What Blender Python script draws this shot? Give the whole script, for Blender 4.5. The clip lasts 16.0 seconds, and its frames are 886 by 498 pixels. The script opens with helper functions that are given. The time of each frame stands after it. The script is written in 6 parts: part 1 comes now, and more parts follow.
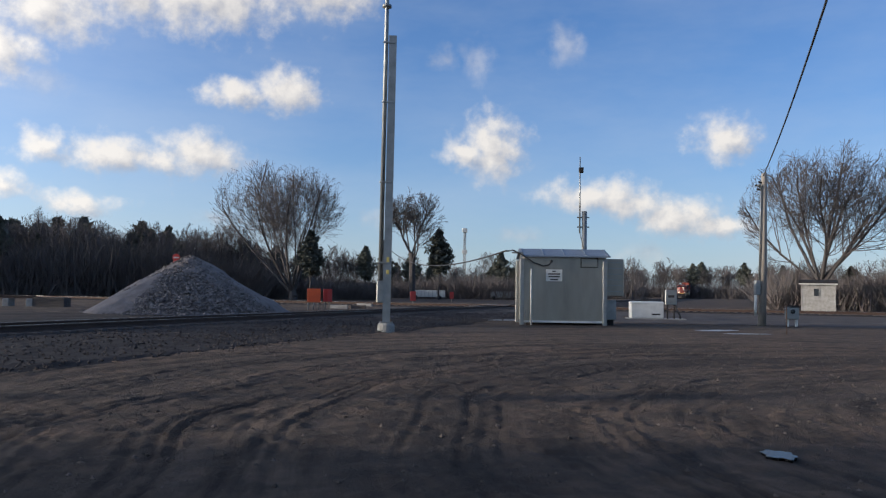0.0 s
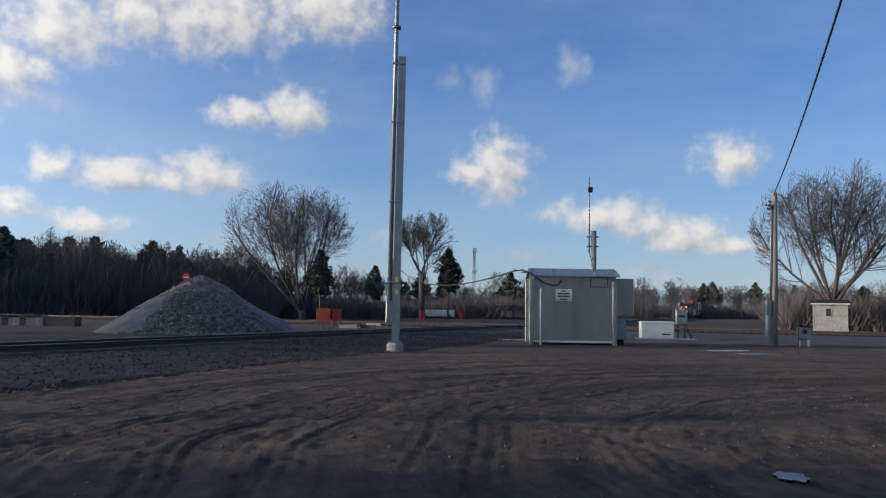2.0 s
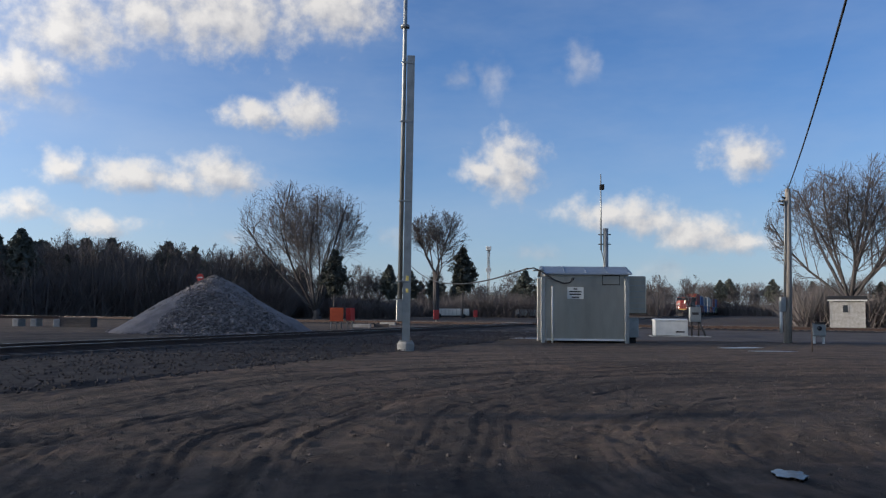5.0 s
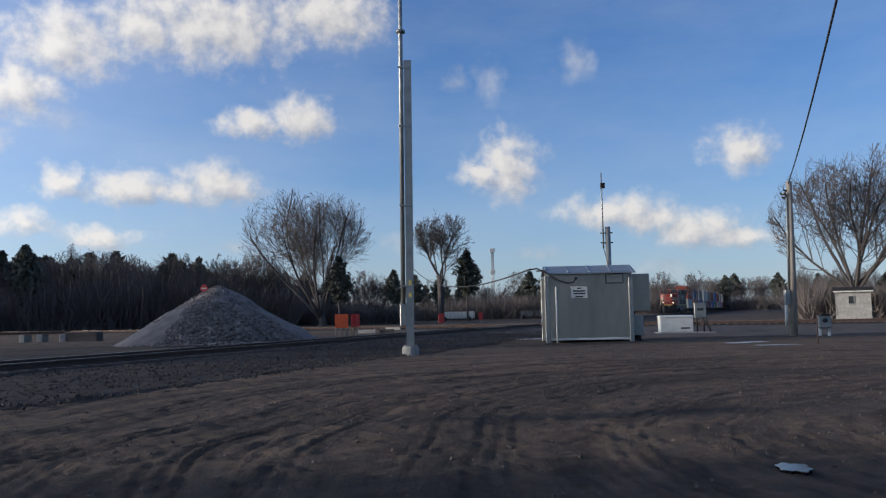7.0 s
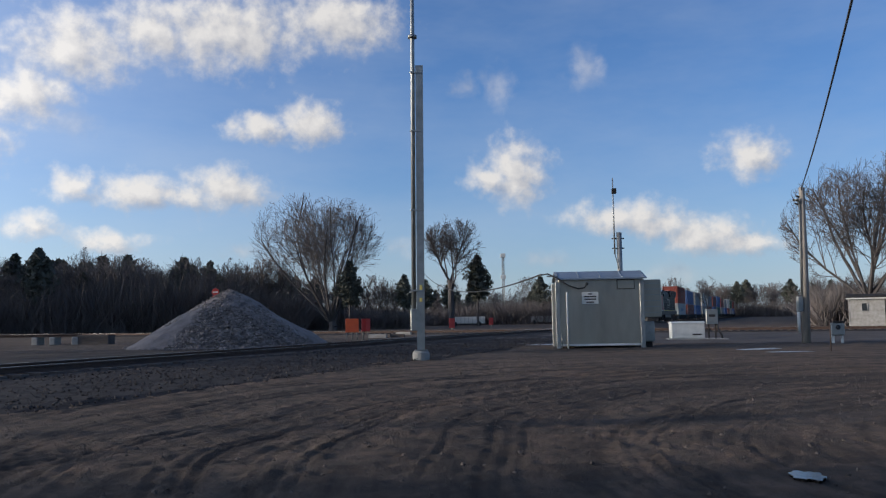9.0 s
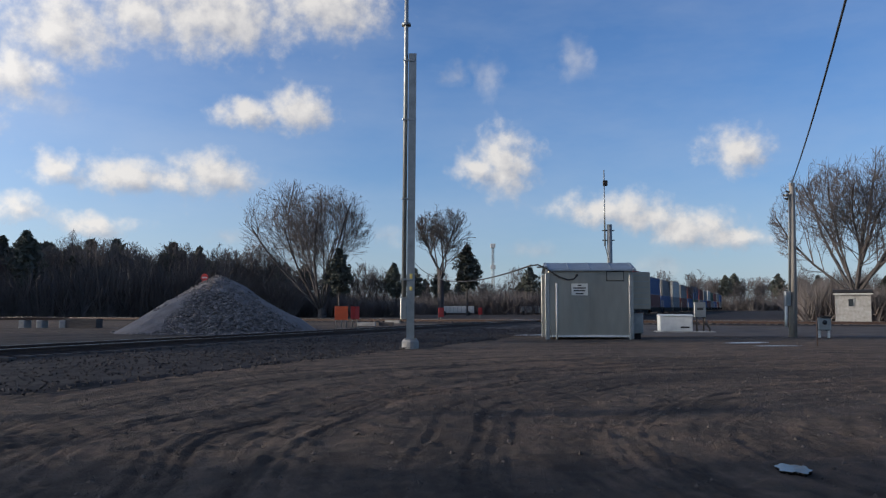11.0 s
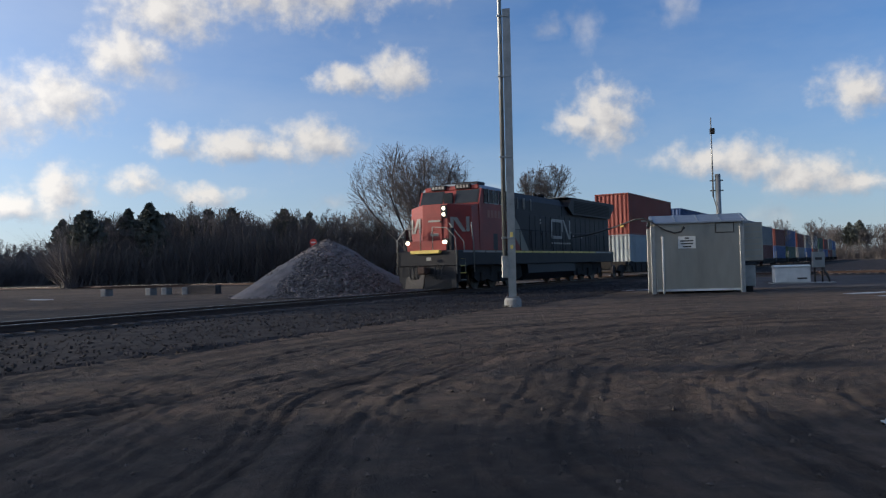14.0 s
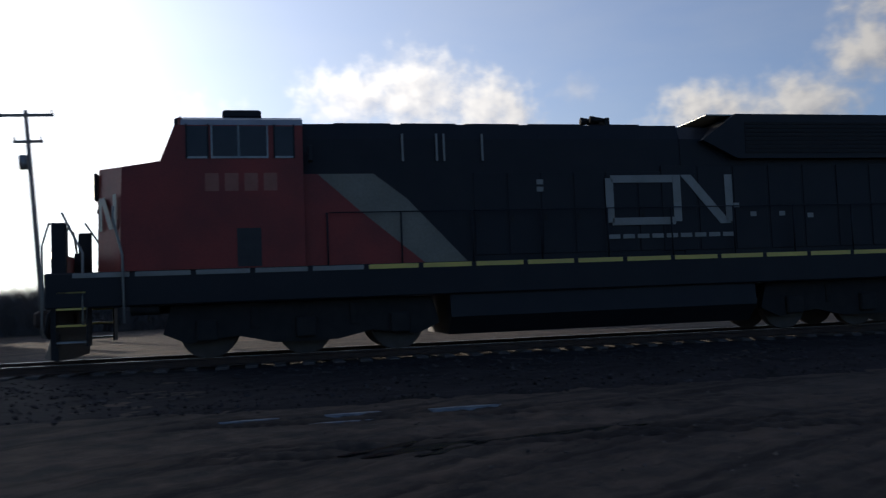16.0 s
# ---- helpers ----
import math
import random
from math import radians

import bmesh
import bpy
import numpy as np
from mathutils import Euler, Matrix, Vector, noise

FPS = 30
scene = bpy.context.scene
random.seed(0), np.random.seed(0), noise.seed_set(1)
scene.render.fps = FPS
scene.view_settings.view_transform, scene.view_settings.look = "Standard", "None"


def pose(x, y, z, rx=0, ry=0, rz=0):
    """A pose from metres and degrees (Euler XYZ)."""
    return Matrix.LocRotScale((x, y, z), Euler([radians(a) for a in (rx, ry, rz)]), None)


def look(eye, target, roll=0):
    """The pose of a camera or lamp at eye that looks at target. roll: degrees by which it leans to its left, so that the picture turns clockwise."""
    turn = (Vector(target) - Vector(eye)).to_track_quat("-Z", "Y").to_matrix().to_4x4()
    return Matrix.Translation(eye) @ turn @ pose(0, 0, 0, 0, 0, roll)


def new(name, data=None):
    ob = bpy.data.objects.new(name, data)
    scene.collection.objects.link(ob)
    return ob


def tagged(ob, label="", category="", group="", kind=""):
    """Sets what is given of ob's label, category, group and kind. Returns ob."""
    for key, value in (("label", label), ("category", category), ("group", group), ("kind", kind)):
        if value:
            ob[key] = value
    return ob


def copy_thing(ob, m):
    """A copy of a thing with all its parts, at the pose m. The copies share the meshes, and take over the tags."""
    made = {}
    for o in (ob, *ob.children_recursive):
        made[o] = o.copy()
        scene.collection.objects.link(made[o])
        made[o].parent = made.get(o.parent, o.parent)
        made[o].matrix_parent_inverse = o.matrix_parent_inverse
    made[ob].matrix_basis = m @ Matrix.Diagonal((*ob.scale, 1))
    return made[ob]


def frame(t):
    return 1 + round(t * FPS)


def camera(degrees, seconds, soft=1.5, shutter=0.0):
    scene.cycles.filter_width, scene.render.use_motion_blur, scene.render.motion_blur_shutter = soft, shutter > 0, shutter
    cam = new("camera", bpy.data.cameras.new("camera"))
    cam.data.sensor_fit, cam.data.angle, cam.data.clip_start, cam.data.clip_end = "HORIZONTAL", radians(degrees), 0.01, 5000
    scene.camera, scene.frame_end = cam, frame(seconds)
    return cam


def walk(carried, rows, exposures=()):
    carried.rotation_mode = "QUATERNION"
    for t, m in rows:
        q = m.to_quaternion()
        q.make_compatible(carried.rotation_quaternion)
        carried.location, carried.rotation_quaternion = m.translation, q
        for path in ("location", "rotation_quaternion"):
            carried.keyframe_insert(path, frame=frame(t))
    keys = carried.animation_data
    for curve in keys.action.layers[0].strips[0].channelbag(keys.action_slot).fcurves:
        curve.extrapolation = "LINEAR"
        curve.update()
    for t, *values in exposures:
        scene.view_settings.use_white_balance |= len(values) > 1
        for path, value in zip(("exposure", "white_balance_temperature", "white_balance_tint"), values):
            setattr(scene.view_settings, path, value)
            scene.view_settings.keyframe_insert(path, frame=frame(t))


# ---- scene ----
# seconds, sideways shift in metres, yaw, pitch, roll in degrees
PATH = [
    (0.0, -0.05, -0.14, 2.97, -0.84),
    (0.5, -0.04, 0.53, 3.07, -0.97),
    (1.0, -0.03, 0.37, 4.48, -1.54),
    (1.5, -0.04, 0.62, 4.38, -1.01),
    (2.0, -0.04, 0.52, 4.32, -0.87),
    (2.5, -0.06, 0.49, 4.33, -0.86),
    (3.0, -0.03, 0.68, 4.47, -0.73),
    (3.5, 0.07, 0.89, 4.22, -1.11),
    (4.0, 0.10, 1.21, 4.08, -0.49),
    (6.5, 0.15, 2.16, 4.48, -0.78),
    (7.0, 0.17, 1.99, 4.46, 1.20),
    (7.5, 0.19, 1.62, 4.48, 1.15),
    (8.0, 0.17, 2.61, 4.89, 1.04),
    (10.5, 0.15, 2.43, 4.49, 0.55),
    (11.0, 0.14, 1.94, 4.06, 0.01),
    (11.5, 0.14, 2.51, 2.99, 0.26),
    (12.0, 0.18, 3.34, 2.85, 0.14),
    (12.5, 0.21, 4.42, 2.83, 0.52),
    (13.0, 0.31, 6.15, 2.68, 0.93),
    (13.5, 0.32, 7.31, 1.69, 1.13),
    (14.0, 0.32, 9.38, 1.31, 1.62),
    (14.5, 0.34, 12.77, 1.75, 2.20),
    (14.7, 0.31, 17.45, 1.95, 1.79),
    (14.9, 0.33, 23.50, 1.98, 1.77),
    (15.0, 0.35, 25.30, 2.31, 1.50),
    (15.1, 0.34, 27.34, 2.28, 1.85),
    (15.2, 0.35, 29.89, 2.36, 1.89),
    (15.3, 0.35, 32.97, 2.52, 1.91),
    (15.4, 0.35, 37.45, 2.77, 1.95),
    (15.5, 0.35, 41.29, 2.91, 1.94),
    (15.6, 0.35, 44.73, 3.08, 2.02),
    (15.7, 0.35, 49.26, 3.72, 2.14),
    (15.8, 0.35, 51.79, 3.28, 2.16),
    (16.0, 0.36, 58.68, 3.45, 2.26),
]

EYE_HEIGHT = 1.2
cam = camera(56.4, 16.0, soft=1.25, shutter=0.15)
walk(cam, [(t, pose(x, 0, EYE_HEIGHT, 90 + p, r, y)) for t, x, y, p, r in PATH],
     exposures=[(0.0, 0.27, 6400, 10), (1.0, 0.14, 6250, 10), (13.0, 0.11, 6300, 10), (14.0, 0.07, 6350, 10), (15.0, -0.2, 6350, 10), (15.5, -0.4, 6300, 10), (16.0, -0.55, 6350, 10)])

# ---------------------------------------------------------------- light
SUN_AZ, SUN_EL = 97.0, 10.5          # degrees to the left of the first view, and above the horizon


def heading(az, el=0.0):
    a, e = radians(az), radians(el)
    return Vector((-math.sin(a) * math.cos(e), math.cos(a) * math.cos(e), math.sin(e)))


sun_data = bpy.data.lights.new("sun", "SUN")
sun_data.energy, sun_data.angle, sun_data.color = 4.4, radians(0.6), (1.0, 0.86, 0.7)
sun = new("sun", sun_data)
sun.matrix_world = look((0, 0, 60), Vector((0, 0, 60)) - heading(SUN_AZ, SUN_EL))

def node_kit(nt):
    """Short ways to add and link nodes in a tree."""
    N = nt.nodes.new

    def wire(sock, v):
        if v is None:
            return
        if isinstance(v, (int, float)):
            sock.default_value = v
        elif isinstance(v, tuple):
            sock.default_value = v if len(v) == len(sock.default_value) else (*v, 1)
        else:
            nt.links.new(v, sock)

    def math_node(op, a, b=None, c=None, clamp=False):
        n = N("ShaderNodeMath")
        n.operation, n.use_clamp = op, clamp
        for i, v in enumerate((a, b, c)):
            wire(n.inputs[i], v)
        return n.outputs[0]

    def vec_node(op, a, b=None):
        n = N("ShaderNodeVectorMath")
        n.operation = op
        wire(n.inputs[0], a)
        wire(n.inputs[1], b)
        return n

    def noise_node(vec, scale, detail, rough=0.55):
        n = N("ShaderNodeTexNoise")
        wire(n.inputs["Vector"], vec)
        n.inputs["Scale"].default_value, n.inputs["Detail"].default_value, n.inputs["Roughness"].default_value = scale, detail, rough
        return n

    def mix(fac, a, b):
        n = N("ShaderNodeMix")
        n.data_type = "RGBA"
        for sock, v in ((n.inputs[0], fac), (n.inputs[6], a), (n.inputs[7], b)):
            wire(sock, v)
        return n.outputs[2]

    return N, math_node, vec_node, noise_node, mix


SKY_STRENGTH = 0.11


def sun_glow(math_node, vec_node, coord, power):
    toward = vec_node("DOT_PRODUCT", coord, tuple(heading(SUN_AZ, SUN_EL))).outputs["Value"]
    return math_node("POWER", math_node("MAXIMUM", toward, 0.0), power)


def azimuth_height(math_node, N, nt, coord):
    sep = N("ShaderNodeSeparateXYZ")
    nt.links.new(coord, sep.inputs[0])
    az = math_node("MULTIPLY", math_node("ARCTAN2", math_node("MULTIPLY", sep.outputs[0], -1.0), sep.outputs[1]), 57.29578)
    el = math_node("MULTIPLY", math_node("ARCSINE", sep.outputs[2]), 57.29578)
    return az, el


def build_world():
    world = bpy.data.worlds.new("sky")
    world.use_nodes = True
    scene.world = world
    nt = world.node_tree
    nt.nodes.clear()
    N, math_node, vec_node, noise_node, mix = node_kit(nt)
    coord = N("ShaderNodeTexCoord").outputs["Generated"]
    sky = N("ShaderNodeTexSky")
    sky.sky_type, sky.sun_disc = "NISHITA", False
    sky.sun_elevation, sky.sun_rotation = radians(SUN_EL), radians(-SUN_AZ)
    sky.air_density, sky.dust_density, sky.ozone_density = 1.0, 0.25, 4.0
    az, el = azimuth_height(math_node, N, nt, coord)
    blue = vec_node("MULTIPLY", sky.outputs[0], (0.98, 1.17, 1.46)).outputs[0]
    haze = math_node("POWER", 2.718, math_node("MULTIPLY", math_node("MAXIMUM", el, 0.0), -0.13))
    blue = mix(math_node("MULTIPLY", haze, 0.62), blue, (4.0, 4.5, 5.4))
    # thin veil of high haze
    veil = noise_node(vec_node("MULTIPLY", coord, (3.0, 3.0, 9.0)).outputs[0], 1.3, 5.0, 0.6).outputs[0]
    blue = mix(math_node("MULTIPLY_ADD", veil, 0.5, -0.17, clamp=True), blue, (4.6, 5.0, 5.6))
    glow_col = N("ShaderNodeVectorMath")
    glow_col.operation = "SCALE"
    glow_col.inputs[0].default_value = (1.0, 0.97, 0.9)
    wide, tight = sun_glow(math_node, vec_node, coord, 6.0), sun_glow(math_node, vec_node, coord, 30.0)
    broad = sun_glow(math_node, vec_node, coord, 1.4)
    spread = math_node("MULTIPLY_ADD", broad, 4.0, math_node("MULTIPLY", wide, 7.0))
    nt.links.new(math_node("MULTIPLY_ADD", tight, 16.0, spread), glow_col.inputs["Scale"])
    back = N("ShaderNodeBackground")
    back.inputs["Strength"].default_value = SKY_STRENGTH
    nt.links.new(vec_node("ADD", blue, glow_col.outputs[0]).outputs[0], back.inputs[0])
    nt.links.new(back.outputs[0], N("ShaderNodeOutputWorld").inputs[0])


build_world()

# clouds: azimuth and height of the middle, half width, half height, all in degrees
CLOUDS = [
    (26.8, 17.4, 3.6, 2.2), (22.0, 19.0, 3.0, 2.0), (17.5, 19.2, 5.6, 2.5), (9.8, 20.2, 4.2, 2.0), (29.6, 14.3, 2.5, 1.9), (15.0, 13.0, 2.2, 1.0), (11.6, 13.4, 2.2, 1.4),
    (27.0, 8.8, 1.6, 1.0), (23.0, 8.5, 2.8, 1.15), (19.8, 8.5, 1.8, 0.9), (17.3, 8.9, 2.7, 1.6), (-0.9, 9.6, 1.8, 0.8), (-2.6, 10.0, 2.2, 2.2), (-18.2, 10.3, 1.9, 1.5),
    (-9.8, 6.8, 3.8, 1.1), (-12.8, 6.0, 2.0, 1.0), (-15.2, 5.3, 2.9, 1.3), (-18.0, 4.5, 2.2, 0.7), (38.4, 10.4, 4.4, 2.5), (33.8, 11.3, 3.2, 2.0), (39.7, 12.3, 2.6, 1.2),
    (33.7, 5.5, 2.1, 1.6), (46.8, 7.4, 4.2, 1.7), (40.9, 6.7, 1.4, 1.1), (52.7, 11.4, 1.8, 2.6), (63.4, 14.2, 3.8, 1.8),
    (59.2, 14.0, 4.2, 2.8), (54.3, 12.8, 3.2, 2.4), (78.0, 9.0, 9.0, 4.0), (66.0, 8.0, 4.0, 2.4), (29.0, 6.2, 1.7, 0.8), (24.4, 5.3, 2.4, 0.7), (36.5, 4.6, 2.4, 0.9),
]

FAINT = [(48.0, 13.8, 1.4, 0.9), (0.9, 16.0, 1.0, 0.8), (-1.5, 15.6, 1.0, 1.5), (-7.6, 16.8, 1.2, 1.5), (28.4, 6.2, 1.6, 0.6), (23.9, 5.3, 2.2, 0.7), (16.1, 4.8, 1.3, 0.6),
         (5.4, 4.9, 1.3, 0.8), (-13.0, 2.7, 1.6, 0.8), (-4.5, 4.0, 1.8, 0.7), (26.8, 12.6, 1.6, 1.0), (-16.9, 11.9, 0.9, 0.5), (29.2, 6.4, 1.3, 0.7)]


def build_clouds():
    """A far dome whose cloud patches drift slowly; clear sky between them lets the world through."""
    m = bpy.data.materials.new("clouds")
    m.use_nodes = True
    nt = m.node_tree
    nt.nodes.clear()
    N, math_node, vec_node, noise_node, mix = node_kit(nt)
    coord = vec_node("NORMALIZE", N("ShaderNodeTexCoord").outputs["Object"]).outputs[0]
    az, el = azimuth_height(math_node, N, nt, coord)
    flat = N("ShaderNodeCombineXYZ")
    nt.links.new(az, flat.inputs[0])
    nt.links.new(el, flat.inputs[1])
    flat = flat.outputs[0]

    def body_of(at, patches):
        """How deep a point lies inside the clouds: above 0 inside."""
        warp = noise_node(at, 0.5, 4.0, 0.55)
        shift = vec_node("MULTIPLY", vec_node("SUBTRACT", warp.outputs["Color"], (0.5, 0.5, 0.5)).outputs[0], (2.6, 1.5, 0.0))
        place = vec_node("ADD", at, shift.outputs[0]).outputs[0]
        best = None
        for a, e, ra, re in patches:
            d = vec_node("MULTIPLY", vec_node("SUBTRACT", place, (a, e, 0.0)).outputs[0], (0.87 / ra, 0.87 / re, 0.0))
            r = vec_node("LENGTH", d.outputs[0]).outputs["Value"]
            best = r if best is None else math_node("SMOOTH_MIN", best, r, 0.22)
        billow = noise_node(at, 0.75, 7.0, 0.56).outputs[0]
        return math_node("ADD", math_node("SUBTRACT", 1.2, best), math_node("MULTIPLY", math_node("SUBTRACT", billow, 0.5), 1.5))

    edge = body_of(flat, CLOUDS)
    toward_sun = body_of(vec_node("ADD", flat, (0.75, 0.75, 0.0)).outputs[0], CLOUDS)
    ramp = N("ShaderNodeMapRange")
    ramp.interpolation_type = "SMOOTHSTEP"
    nt.links.new(edge, ramp.inputs["Value"])
    ramp.inputs["From Min"].default_value, ramp.inputs["From Max"].default_value = -0.05, 1.0
    thin = N("ShaderNodeMapRange")
    thin.interpolation_type = "SMOOTHSTEP"
    nt.links.new(body_of(flat, FAINT), thin.inputs["Value"])
    thin.inputs["From Min"].default_value, thin.inputs["From Max"].default_value, thin.inputs["To Max"].default_value = 0.0, 1.5, 0.4
    cover = math_node("MAXIMUM", ramp.outputs[0], thin.outputs[0])
    # bright where the side towards the sun is open, grey where more cloud lies that way
    relief = math_node("MULTIPLY_ADD", math_node("SUBTRACT", edge, toward_sun), 0.75, 0.62, clamp=True)
    body = mix(relief, (4.4, 4.5, 5.0), (9.4, 8.9, 8.3))
    near_sun = math_node("MULTIPLY_ADD", sun_glow(math_node, vec_node, coord, 3.0), 1.85, 0.72)
    em = N("ShaderNodeEmission")
    nt.links.new(body, em.inputs["Color"])
    nt.links.new(math_node("MULTIPLY", near_sun, SKY_STRENGTH), em.inputs["Strength"])
    clear = N("ShaderNodeBsdfTransparent")
    blend = N("ShaderNodeMixShader")
    nt.links.new(math_node("MULTIPLY", cover, 0.95), blend.inputs[0])
    nt.links.new(clear.outputs[0], blend.inputs[1])
    nt.links.new(em.outputs[0], blend.inputs[2])
    nt.links.new(blend.outputs[0], N("ShaderNodeOutputMaterial").inputs[0])
    rings, n, radius = 14, 72, 3200.0
    verts, faces = [], []
    for j in range(rings + 1):
        e = radians(-1 + 61 * j / rings)
        verts += [(radius * math.cos(e) * math.cos(6.28319 * i / n), radius * math.cos(e) * math.sin(6.28319 * i / n), radius * math.sin(e)) for i in range(n)]
    for j in range(rings):
        faces += [(j * n + i, j * n + (i + 1) % n, (j + 1) * n + (i + 1) % n, (j + 1) * n + i) for i in range(n)]
    me = bpy.data.meshes.new("clouds")
    me.from_pydata(verts, [], faces)
    me.materials.append(m)
    return tagged(new("clouds", me), "white and grey cumulus clouds drifting in a blue sky", "clouds", kind="structure")


clouds = build_clouds()

# ---------------------------------------------------------------- materials
def material(name, colour, colour2=None, rough=0.7, metal=0.0, scale=6.0, fine=60.0, bump=0.15, spec=0.4,
             glow=None, random_tint=0.0, stretch=(1, 1, 1), island=0.0):
    """Two scales of noise mix colour and colour2; fine noise gives relief and uneven gloss."""
    m = bpy.data.materials.new(name)
    m.use_nodes = True
    nt = m.node_tree
    bsdf = nt.nodes["Principled BSDF"]
    N = nt.nodes.new
    co = N("ShaderNodeTexCoord")
    mp = N("ShaderNodeMapping")
    mp.inputs["Scale"].default_value = stretch
    nt.links.new(co.outputs["Object"], mp.inputs[0])

    def tex(s, d):
        n = N("ShaderNodeTexNoise")
        n.inputs["Scale"].default_value, n.inputs["Detail"].default_value = s, d
        nt.links.new(mp.outputs[0], n.inputs["Vector"])
        return n.outputs[0]

    big, small = tex(scale, 5.0), tex(fine, 4.0)
    add = N("ShaderNodeMath")
    add.operation = "MULTIPLY_ADD"
    nt.links.new(small, add.inputs[0])
    add.inputs[1].default_value = 0.45
    nt.links.new(big, add.inputs[2])
    ramp = N("ShaderNodeMapRange")
    ramp.inputs["From Min"].default_value, ramp.inputs["From Max"].default_value = 0.45, 1.0
    nt.links.new(add.outputs[0], ramp.inputs[0])
    mix = N("ShaderNodeMix")
    mix.data_type = "RGBA"
    nt.links.new(ramp.outputs[0], mix.inputs[0])
    c2 = colour2 or tuple(c * 0.6 for c in colour)
    mix.inputs[6].default_value, mix.inputs[7].default_value = (*colour, 1), (*c2, 1)
    out = mix.outputs[2]
    if random_tint or island:
        info = N("ShaderNodeNewGeometry" if island else "ShaderNodeObjectInfo")
        random_tint = island or random_tint
        hsv = N("ShaderNodeHueSaturation")
        mr = N("ShaderNodeMapRange")
        mr.inputs["To Min"].default_value, mr.inputs["To Max"].default_value = 1 - random_tint, 1 + random_tint
        nt.links.new(info.outputs["Random Per Island" if island else "Random"], mr.inputs[0])
        nt.links.new(mr.outputs[0], hsv.inputs["Value"])
        nt.links.new(out, hsv.inputs["Color"])
        out = hsv.outputs[0]
    nt.links.new(out, bsdf.inputs["Base Color"])
    rr = N("ShaderNodeMapRange")
    rr.inputs["To Min"].default_value, rr.inputs["To Max"].default_value = max(0.02, rough - 0.12), min(1, rough + 0.12)
    nt.links.new(small, rr.inputs[0])
    nt.links.new(rr.outputs[0], bsdf.inputs["Roughness"])
    bsdf.inputs["Metallic"].default_value = metal
    bsdf.inputs["Specular IOR Level"].default_value = spec
    if bump:
        b = N("ShaderNodeBump")
        b.inputs["Strength"].default_value, b.inputs["Distance"].default_value = bump, 0.02
        nt.links.new(add.outputs[0], b.inputs["Height"])
        nt.links.new(b.outputs[0], bsdf.inputs["Normal"])
    if glow:
        bsdf.inputs["Emission Color"].default_value = (*glow[0], 1)
        bsdf.inputs["Emission Strength"].default_value = glow[1]
    return m


